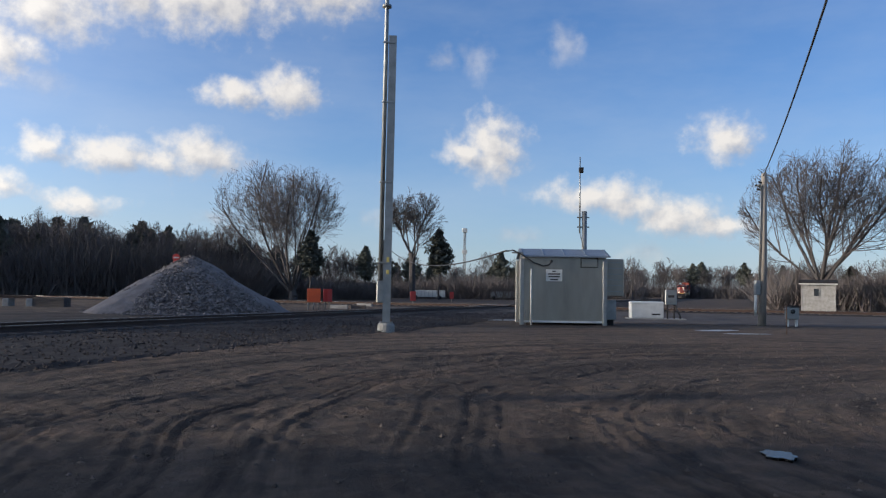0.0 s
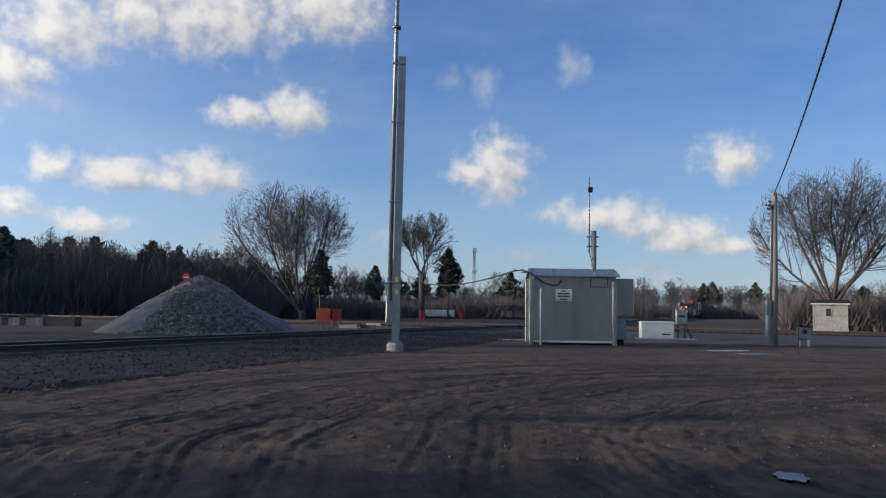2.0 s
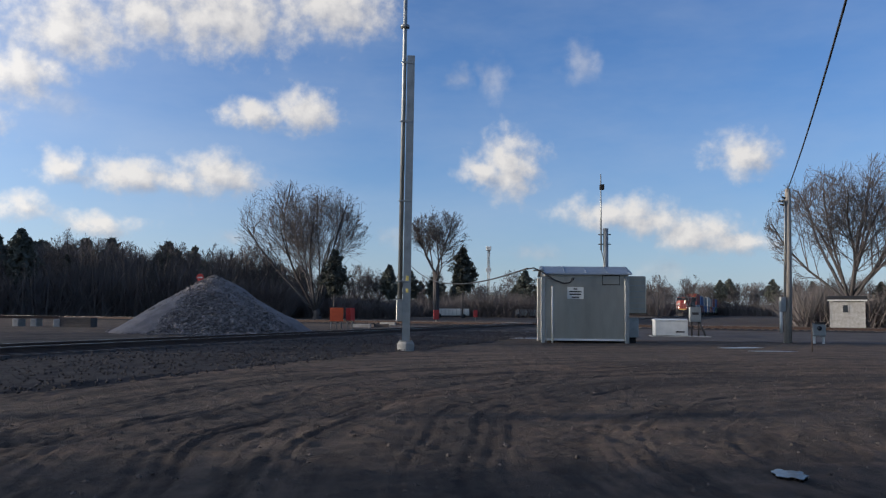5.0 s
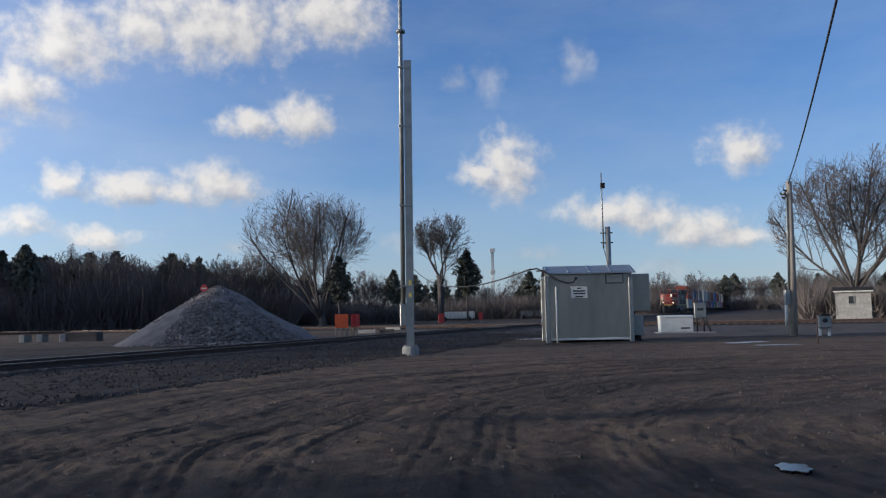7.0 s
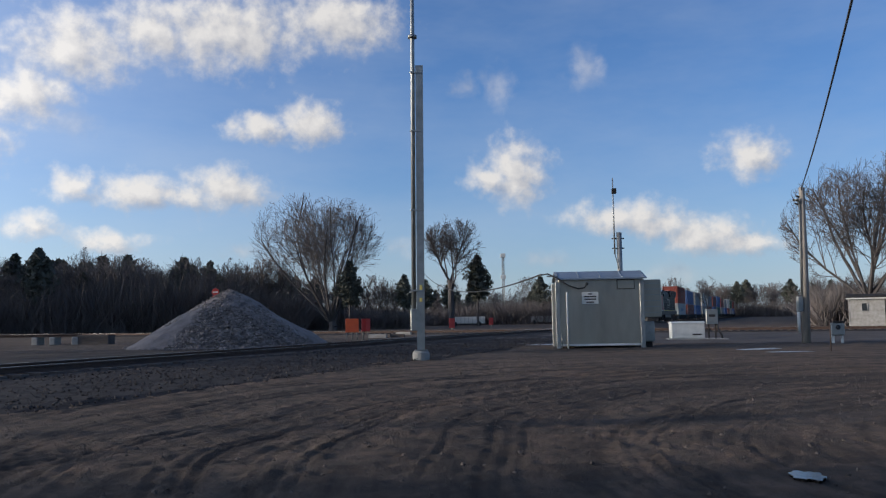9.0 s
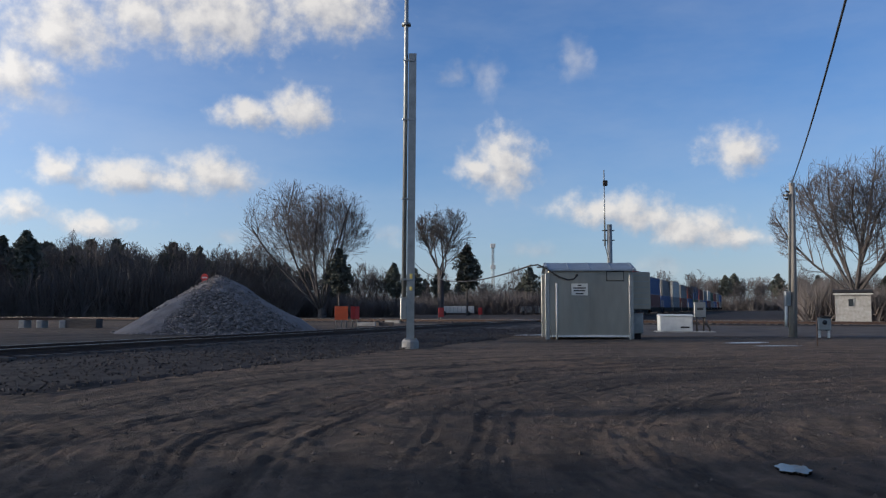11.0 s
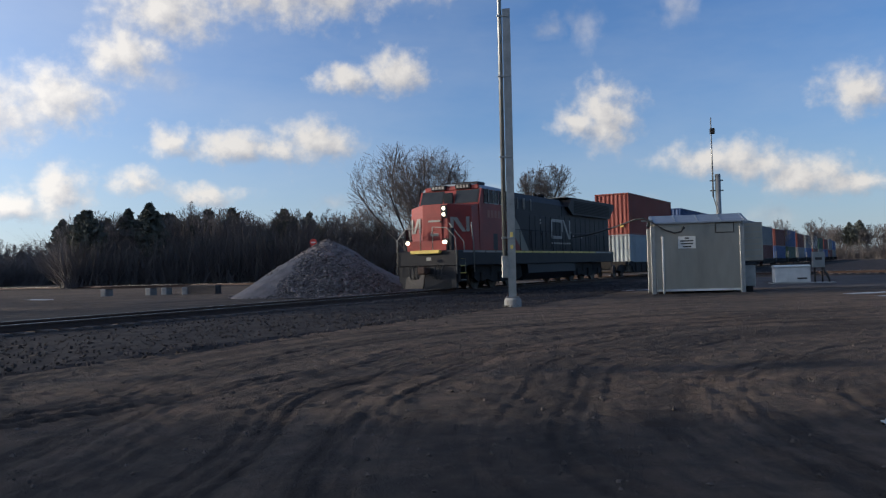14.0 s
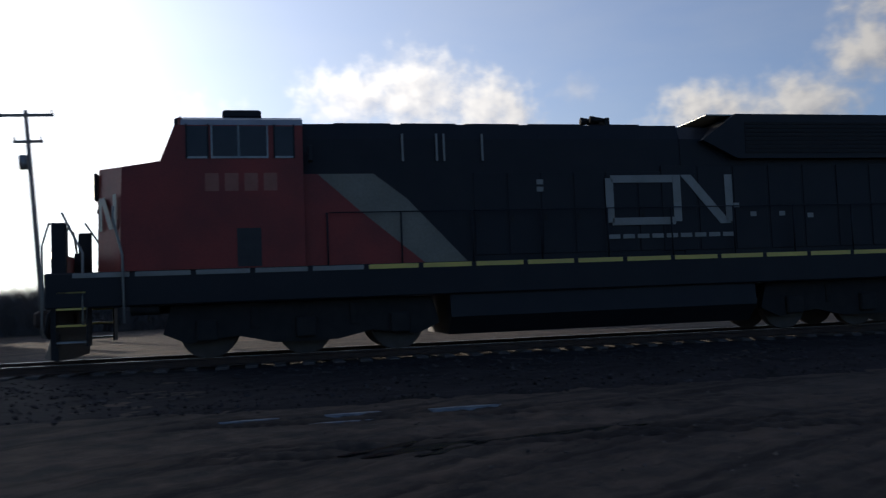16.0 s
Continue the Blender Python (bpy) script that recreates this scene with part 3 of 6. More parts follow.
# ---------------------------------------------------------------- railway tracks
def build_bed(name, m, s0, s1, near_toe, far_toe, step, top, label):
    """A strip of ballast: low apron, shoulder and crown, with a rough surface."""
    v = np.concatenate([np.arange(near_toe, -1.9, 0.16), np.arange(-1.9, far_toe + 0.01, 0.16)])
    s = np.concatenate([np.arange(s0, 45, step), np.arange(45, s1, 0.8)])
    gs, gv = np.meshgrid(s, v)
    crown = np.interp(gv, [near_toe, near_toe + 0.5, -2.4, -1.55, 1.55, 2.2, far_toe], [-0.06, 0.02, 0.03, top, top, 0.05, -0.06])
    rough = (smooth_noise(gs, gv, 21, 0.21) - 0.5) * 0.035 + (smooth_noise(gs, gv, 22, 1.3) - 0.5) * 0.03
    edge = np.where(gv < -3, (smooth_noise(gs, gv * 0 + 1, 23, 1.6) - 0.5) * 0.05, 0)
    z = crown + rough + edge * np.clip((-gv - 3) / 3, 0, 1)
    pts = np.stack([gs, gv, z], -1).reshape(-1, 3).tolist()
    ob = sheet(name, pts, grid_faces(len(s), len(v)), "ballast", label, "ballast", kind="stuff", smooth=False)
    ob.matrix_world = m
    return ob


def rail_profile():
    return [(-0.07, 0), (0.07, 0), (0.07, 0.015), (0.012, 0.035), (0.012, 0.115), (0.036, 0.125), (0.036, 0.158), (0.026, 0.165),
            (-0.026, 0.165), (-0.036, 0.158), (-0.036, 0.125), (-0.012, 0.115), (-0.012, 0.035), (-0.07, 0.015)]


def build_track(name, m, s0, s1, ties0, ties1, rail_z, label):
    tr = thing(name, m, label, "railway track", kind="structure")
    for y in (-0.7525, 0.7525):
        bm = bmesh.new()
        extrude(bm, [(y + a, rail_z - 0.165 + b) for a, b in rail_profile()], s0, s1, "x")
        rail = part("rail", bm, "rust", tr, "rust-brown steel rail")
        bm = bmesh.new()
        box(bm, s0, s1, y - 0.024, y + 0.024, rail_z - 0.001, rail_z + 0.004)
        part("rail_head", bm, "rail_top", rail, "polished running surface")
    bm = bmesh.new()
    box(bm, -0.115, 0.115, -1.3, 1.3, rail_z - 0.33, rail_z - 0.15, 0.015)
    first = part("tie", bm, "tie", tr)
    n = int((ties1 - ties0) / 0.55)
    for k in range(n):
        ob = first if k == 0 else new("tie", first.data)
        ob.parent = tr
        ob.location = (ties0 + 0.55 * k + random.uniform(-0.03, 0.03), random.uniform(-0.05, 0.05), random.uniform(-0.012, 0.006))
        ob.rotation_euler = (0, 0, random.uniform(-0.015, 0.015))
    return tr


build_bed("ballast_bed", TRACK_POSE, -60, 340, -7.9, 3.4, 0.2, 0.03, "dark crushed-stone ballast spread beside the main track")
build_track("main_track", TRACK_POSE, -90, 420, -25, 138, RAIL_TOP, "straight main railway track on wooden ties")
CROSS_AT = 63.0
CROSS_POSE = Matrix.Translation(on_track(CROSS_AT)) @ pose(0, 0, 0, 0, 0, TRACK_AZ)   # x towards the yard, y up the line
build_bed("cross_ballast", CROSS_POSE, -160, 150, -3.6, 3.4, 0.5, 0.03, "dark crushed-stone ballast under the crossing track")
build_track("crossing_track", CROSS_POSE, -170, 150, -30, 100, RAIL_TOP + 0.006, "second railway track crossing the main one squarely")


def stone_field(name, spots, sizes, m, mat, label, category):
    """Many small angular stones joined into one mesh."""
    rng = np.random.RandomState(len(spots))
    n = len(spots)
    unit = np.array([(1, 0, 0), (-1, 0, 0), (0, 1, 0), (0, -1, 0), (0, 0, 1), (0, 0, -1)], float)
    tri = np.array([(0, 2, 4), (2, 1, 4), (1, 3, 4), (3, 0, 4), (2, 0, 5), (1, 2, 5), (3, 1, 5), (0, 3, 5)])
    q = rng.uniform(0.6, 1.3, (n, 6, 1)) * unit[None] * sizes[:, None, None]
    ang = rng.rand(n) * 6.28
    tilt = rng.uniform(-0.7, 0.7, n)
    ca, sa, ct, st = np.cos(ang)[:, None], np.sin(ang)[:, None], np.cos(tilt)[:, None], np.sin(tilt)[:, None]
    x, y, z = q[..., 0], q[..., 1], q[..., 2] * 0.75
    y, z = y * ct - z * st, y * st + z * ct
    q = np.stack([x * ca - y * sa, x * sa + y * ca, z], -1) + spots[:, None, :]
    faces = (tri[None] + 6 * np.arange(n)[:, None, None]).reshape(-1, 3)
    ob = sheet(name, q.reshape(-1, 3).tolist(), faces.tolist(), mat, label, category, kind="stuff", smooth=False)
    ob.matrix_world = m
    return ob


def build_loose_stones():
    rng = np.random.RandomState(8)
    n = 9000
    s = rng.uniform(-14, 45, n)
    v = -1.7 - 6.3 * rng.rand(n) ** 0.8
    pts = np.stack([s, v, np.full(n, 0.045)], -1)
    stone_field("ballast_stones", pts, 0.014 + 0.03 * rng.rand(n) ** 2, TRACK_POSE, M["dark_stone"], "loose grey ballast stones beside the track", "ballast")
    n = 5200
    x, y = rng.uniform(-12, 13, n), 3 + 24 * rng.rand(n) ** 1.3
    pts = np.stack([x, y, ground_height(x, y) + 0.004], -1)
    stone_field("yard_gravel", pts, 0.006 + 0.022 * rng.rand(n) ** 3, Matrix.Identity(4), M["pebble"], "loose pebbles scattered over the dirt yard", "gravel")


M["dark_stone"] = material("ballast_stone", (0.062, 0.055, 0.054), (0.028, 0.025, 0.025), 0.9, 0, 0.9, 20, 0.2, spec=0.15, island=0.5)
M["pebble"] = material("pebbles", (0.11, 0.092, 0.08), (0.06, 0.05, 0.043), 0.9, 0, 0.8, 20, 0.2, spec=0.15, island=0.4)
build_loose_stones()
M["apron"] = material("grey_gravel_apron", (0.105, 0.094, 0.088), (0.055, 0.049, 0.046), 0.95, 0, 0.6, 12, 0.8, spec=0.1)


def build_apron():
    """Crushed stone spread round the bungalow and along the crossing track."""
    xs, ys = np.arange(-4, 52, 0.35), np.arange(0, 1.001, 1 / 44)
    gx, gf = np.meshgrid(xs, ys)
    gy = (35.4 - 0.12 * gx + 1.4 * smooth_noise(gx, gx * 0 + 2, 41, 3.0)) * (1 - gf) + (60.5 - 0.354 * gx) * gf
    z = 0.02 + (smooth_noise(gx, gy, 42, 0.6) - 0.5) * 0.05 - 0.06 * ((gf == 0) | (gf == 1))
    sheet("gravel_apron", np.stack([gx, gy, z], -1).reshape(-1, 3).tolist(), grid_faces(len(xs), len(ys)), "apron",
          "grey crushed stone spread round the bungalow", "gravel", kind="stuff", smooth=False)


build_apron()

# ---------------------------------------------------------------- trees
def add_tube(V, F, a, b, ra, rb, seg):
    d = (b - a)
    n = np.linalg.norm(d)
    if n < 1e-6:
        return
    d = d / n
    u = np.cross(d, (0.0, 0.0, 1.0) if abs(d[2]) < 0.9 else (1.0, 0.0, 0.0))
    u /= np.linalg.norm(u)
    w = np.cross(d, u)
    k = len(V)
    for c, r in ((a, ra), (b, rb)):
        for i in range(seg):
            t = 6.2832 * i / seg
            V.append(tuple(c + r * (math.cos(t) * u + math.sin(t) * w)))
    for i in range(seg):
        F.append((k + i, k + (i + 1) % seg, k + seg + (i + 1) % seg, k + seg + i))


def grow_bare(seed, height, half_width, limbs, fork=0.14, twig=0.016, lean=0.0, density=1.0, stout=1.0):
    """Trunk and crown of a leafless tree: long limbs fan out from the fork inside an egg-shaped crown and end in fine twigs."""
    rng = np.random.RandomState(seed)
    trunk, crown = ([], []), ([], [])
    up = np.array((0.0, 0.0, 1.0))
    base = height * fork
    mid = np.array((lean, 0.0, height * 0.60))
    reach = np.array((half_width, half_width * 0.85, height * 0.40))
    lump = rng.rand(4) * 6.28

    def outside(p):
        q = (p - mid) / reach
        a, e = math.atan2(q[1], q[0]), q[2]
        return float(np.linalg.norm(q)) > 1.0 + 0.07 * math.sin(3 * a + lump[0] + 2 * e) + 0.06 * math.sin(5 * a + lump[1] - 3 * e) and p[2] > base

    def branch(p, d, length, r, level):
        V, F = trunk if level <= 1 else crown
        n = (0, 11, 6, 4, 3)[level]
        seg = (8, 6, 4, 3, 3)[level]
        step = length / n
        for i in range(n):
            r2 = max(twig * 0.55, r * (1 - 0.9 / (n + 1)))
            d = d + rng.normal(0, (0, 0.07, 0.10, 0.13, 0.16)[level], 3) + up * (0, 0.04, 0.08, 0.07, 0.04)[level]
            d = d / np.linalg.norm(d)
            q = p + d * step
            if outside(q) and (level > 1 or i > 5):
                return
            add_tube(V, F, p, q, r, r2, seg)
            if level < 4 and (level > 1 or i > 1):
                for _ in range(rng.poisson((0, 2.0, 1.9, 1.5)[level] * density)):
                    side = np.cross(d, rng.normal(0, 1, 3))
                    side /= np.linalg.norm(side)
                    nd = d * rng.uniform(0.7, 1.15) + side * rng.uniform(0.45, 0.85)
                    far = length * (1 - 0.5 * i / n) * rng.uniform(0.34, 0.6) * (1.0 if level == 1 else 1.25)
                    branch(q, nd / np.linalg.norm(nd), far, max(twig, r2 * rng.uniform(0.32, 0.5)), level + 1)
            p, r = q, r2

    r0 = height * 0.026
    top = np.array((rng.uniform(-0.2, 0.2), rng.uniform(-0.2, 0.2), base))
    add_tube(*trunk, -up * 0.3, up * 0.4, r0 * 1.5, r0 * 1.1, 8)
    add_tube(*trunk, up * 0.4, top, r0 * 1.1, r0 * 0.95, 8)
    tall = height - base
    for k in range(limbs):
        t = 2.4 * k + rng.uniform(-0.3, 0.3)
        tilt = (0.22 + 0.78 * math.sqrt(k / limbs)) * half_width / tall * 1.7
        d = np.array((math.cos(t) * tilt + lean / tall, math.sin(t) * tilt, 1.0))
        start = top - up * base * 0.35 * rng.rand()
        branch(start, d / np.linalg.norm(d), tall * rng.uniform(0.95, 1.15), r0 * stout * rng.uniform(0.26, 0.46), 1)
    return trunk, crown


def grow_pine(seed, height, ragged):
    rng = np.random.RandomState(seed)
    trunk, crown = ([], []), ([], [])
    add_tube(*trunk, np.array((0, 0, -0.3)), np.array((0, 0, height * 0.97)), height * 0.018, 0.03, 6)
    start = 0.18 if not ragged else 0.4
    n = int(46 if not ragged else 34)
    V, F = crown
    for k in range(n):
        h = start + (1 - start) * (k + rng.rand()) / n
        reach = height * (0.24 * (1 - h) / (1 - start) + 0.035) * rng.uniform(0.6, 1.15)
        if ragged:
            reach = height * 0.2 * math.sin(math.pi * min(1, 0.18 + 0.85 * (h - start) / (1 - start))) * rng.uniform(0.5, 1.2)
        for _ in range(3):
            t = rng.rand() * 6.2832
            out = np.array((math.cos(t), math.sin(t), rng.uniform(-0.15, 0.4)))
            base = np.array((0, 0, h * height))
            add_tube(*trunk, base, base + out * reach * 0.9, 0.035, 0.012, 3)
            for j in range(9):
                c = base + out * reach * (0.25 + 0.75 * (j + rng.rand()) / 9) + rng.normal(0, 0.09 * reach + 0.05, 3) * (1, 1, 0.6)
                for _ in range(4):
                    a, b = rng.normal(0, 0.2, 3), rng.normal(0, 0.2, 3)
                    i = len(V)
                    V.extend((tuple(c - a), tuple(c + a * 0.5 + b), tuple(c + a)))
                    F.append((i, i + 1, i + 2))
    return trunk, crown


def tree_thing(name, m, grown, crown_mat, label, group="", spread=1.0):
    tr = thing(name, m, label, "tree", group)
    for nm, (V, F), mat in (("trunk", grown[0], "bark"), ("crown", grown[1], crown_mat)):
        me = bpy.data.meshes.new(nm)
        me.from_pydata([(x * spread, y * spread, z) for x, y, z in V], [], F)
        me.materials.append(M[mat])
        new(nm, me).parent = tr
    return tr


def at_az(az, dist, z=0.0):
    p = heading(az) * dist
    return (p.x, p.y, z)


BIG = "tall leafless broadleaf tree with spreading grey limbs"
oak = tree_thing("bare_tree", pose(-17.0, 95, 0), grow_bare(12, 15.6, 8.2, 12, 0.07, 0.019, -2.0, 0.9, 0.95), "twig", "wide leafless tree with many limbs fanning from a short trunk")
elm = tree_thing("bare_tree", pose(-4.2, 120, 0), grow_bare(31, 16.0, 5.0, 5, 0.42, 0.024, 0.4, 0.9), "twig", "slender leafless tree with a forked trunk")
great = tree_thing("bare_tree", pose(33.0, 72, 0), grow_bare(49, 14.6, 7.6, 11, 0.2, 0.016, 0.6, 0.95, 1.05), "twig", "great leafless tree with heavy limbs behind the shed")
# trees beyond the near end of the track
EDGE = [(51.2, 72, 12.0, 0), (53.2, 66, 13.8, 1), (57.0, 62, 12.6, 2), (60.5, 66, 13.4, 0), (63.0, 64, 13.2, 1), (66.5, 60, 13.6, 2),
        (69.5, 64, 13.0, 0), (72.5, 62, 12.0, 1), (76.0, 66, 11.6, 2), (79.0, 70, 10.2, 0)]
kinds = [tree_thing("bare_tree", pose(*at_az(EDGE[k][0], EDGE[k][1]), 0, 0, 40 * k), grow_bare(60 + k, EDGE[k][2], 3.7, 5, 0.18, 0.013, 0.0, 0.88, 1.1),
                    "twig", BIG, "trees at the wood's edge") for k in range(3)]
for k, (az, dist, h, kind) in enumerate(EDGE[3:]):
    copy_thing(kinds[kind], pose(*at_az(az, dist), 0, 0, 57 * k + 100) @ Matrix.Scale(h / EDGE[kind][2], 4))

# added trees out of view, there only to shade the near end of the yard
for k, (x, y, h) in enumerate(((-55, -5, 15.0), (-51, -7, 14.0), (-57, -10, 15.0), (-53, -13, 14.5), (-61, -7, 15.5), (-58, -14, 15.0))):
    copy_thing(kinds[k % 3], pose(x, y, 0, 0, 0, 71 * k) @ Matrix.Scale(h / EDGE[k % 3][2], 4))
# woods: small trees and pines in ranks
small = [tree_thing("bare_tree", pose(*at_az(-9 - 2 * k, 150), 0, 0, 0), grow_bare(80 + k, 8.0, 2.6, 4, 0.2, 0.022, 0.0, 0.6), "twig",
                    "thin leafless tree in a dense wood", "trees of the far woods") for k in range(4)]
pines = [tree_thing("pine_tree", pose(*at_az(30 - 5 * k, 112), 0, 0, 0), grow_pine(90 + k, 9.5, k != 1), "needle",
                    "dark green pine in a dense wood", "pines of the far woods") for k in range(3)]
# azimuth from, to, distance, height, share of pines, spacing in degrees
WOODS = [
    (33, 13, 108, 8.4, 0.08, 0.5), (34, 14, 118, 8.8, 0.2, 0.55), (33, 12, 126, 9.4, 0.22, 0.6), (33, 15, 135, 10.4, 0.1, 1.2),
    (13, 5, 112, 7.0, 0.35, 0.7), (12, -8, 150, 7.2, 0.35, 0.8), (8, -9, 165, 8.4, 0.25, 1.0),
    (52, 33, 185, 8.6, 0.4, 0.55), (52, 33, 200, 9.0, 0.3, 0.6), (84, 48, 78, 4.2, 0.15, 1.1),
    (-7, -15.5, 235, 7.0, 0.1, 0.4), (-7, -15, 250, 8.0, 0.1, 0.5), (-10, -24, 340, 12.0, 0.1, 0.35), (-10, -24, 360, 13.0, 0.1, 0.4),
    (-8, -24, 140, 4.6, 0.08, 0.6), (-8, -24, 152, 5.6, 0.05, 0.7), (-22, -42, 92, 5.0, 0.05, 0.9), (-18, -42, 104, 6.4, 0.0, 1.0),
]
wood_rng = random.Random(5)
for a0, a1, dist, h, share, gap in WOODS:
    az = a0
    while az > a1:
        spot = heading(az) * dist
        if -3 < spot.dot(ASIDE) < TRACK_OFF + 8 and 60 < spot.dot(ALONG) < 325:
            az -= gap
            continue
        src = wood_rng.choice(pines[::2]) if wood_rng.random() < share else wood_rng.choice(small)
        f = h / (9.5 if src in pines else 8.0) * wood_rng.uniform(0.78, 1.15)
        copy_thing(src, pose(*at_az(az + wood_rng.uniform(-0.3, 0.3), dist * wood_rng.uniform(0.97, 1.04)), 0, 0, wood_rng.uniform(0, 360)) @ Matrix.Scale(f, 4))
        az -= gap
for az, dist, h, kind in ((25.9, 110, 10.6, 0), (24.2, 112, 10.2, 1), (30.7, 112, 9.4, 2), (22.6, 113, 9.6, 2), (18.6, 112, 8.6, 1)):
    copy_thing(kinds[kind], pose(*at_az(az, dist), 0, 0, 90 * az) @ Matrix.Scale(h / EDGE[kind][2], 4))
for az, dist, h in ((32.6, 106, 9.0),):
    copy_thing(pines[2], pose(*at_az(az, dist), 0, 0, az * 40) @ Matrix.Scale(h / 9.5, 4))
# unseen pines, added to block more sun from the yard's near end
for k, (x, y) in enumerate(((-55, -6), (-56, -9.5), (-54, -11.5), (-58, -5), (-55, -2.6), (-53, -4.2), (-58, -2.2), (-60, -3.4))):
    copy_thing(pines[k % 3], pose(x, y, 0, 0, 0, 50 * k) @ Matrix.Scale(13.0 / 9.5, 4))
for az, dist, h in ((0.2, 122, 10.2), (28.7, 104, 9.6), (74.5, 58, 8.2), (71.0, 56, 7.6), (77.2, 60, 7.0), (66.8, 60, 7.4), (9.0, 92, 7.5)):
    copy_thing(pines[0 if dist > 90 else 1], pose(*at_az(az, dist), 0, 0, az * 31) @ Matrix.Scale(h / 9.5, 4))


def build_brush(name, rows, seed, label):
    """Dense undergrowth: rows of (azimuth from, to, distance, depth, height, count) of thin upright sprays."""
    rng = np.random.RandomState(seed)
    P, F = [], []
    k = 0
    for a0, a1, dist, deep, h, n in rows:
        az = np.radians(rng.uniform(a1, a0, n))
        d = dist + deep * rng.rand(n)
        x, y = -np.sin(az) * d, np.cos(az) * d
        aside, along = x * ASIDE.x + y * ASIDE.y, x * ALONG.x + y * ALONG.y
        free = (aside < -3) | (aside > TRACK_OFF + 6) | (along > 325) | (along < 40)
        x, y = x[free], y[free]
        n = len(x)
        hh = h * rng.uniform(0.35, 1.0, n) * (0.7 + 0.6 * smooth_noise(x, y, seed, 6.0))
        turn = rng.rand(n) * 3.14
        w = rng.uniform(0.02, 0.09, n)
        lean = rng.normal(0, 0.5, (n, 2)) * hh[:, None] * 0.9
        z0 = hh * rng.uniform(0.0, 0.45, n)
        z0[: n // 2] = -0.1
        a = np.stack([x - np.cos(turn) * w, y - np.sin(turn) * w, z0], -1)
        b = np.stack([x + np.cos(turn) * w, y + np.sin(turn) * w, z0], -1)
        c = np.stack([x + lean[:, 0], y + lean[:, 1], hh], -1)
        P.append(np.stack([a, b, c], 1).reshape(-1, 3))
        F.append(np.arange(3 * n).reshape(-1, 3) + k)
        k += 3 * n
    sheet(name, np.concatenate(P).tolist(), np.concatenate(F).tolist(), "brush", label, "undergrowth", kind="stuff", smooth=False)


build_brush("undergrowth", [(34, 12, 102, 24, 6.2, 60000), (13, -10, 140, 18, 4.4, 40000), (13, 4, 106, 6, 3.0, 12000), (-8, -24, 128, 18, 3.8, 34000), (-10, -24, 330, 20, 7.0, 16000), (-7, -15.5, 225, 20, 5.5, 14000),
                            (-20, -45, 82, 14, 3.6, 34000), (53, 32, 172, 20, 6.0, 40000), (92, 47, 54, 16, 3.2, 60000)], 15,
            "dense leafless undergrowth and dry weeds")

# ---------------------------------------------------------------- things in the yard
def bars(parent, x0, x1, y, z, heights, mat="black", name="lettering"):
    """Unreadable lines of writing as plain bars on a face that looks to -y."""
    for k, (zc, share) in enumerate(heights):
        half = (x1 - x0) * share / 2
        c = (x0 + x1) / 2
        bx(name, mat, parent, c - half, c + half, y - 0.006, y, z + zc - 0.025, z + zc + 0.025, bevel=0.0)


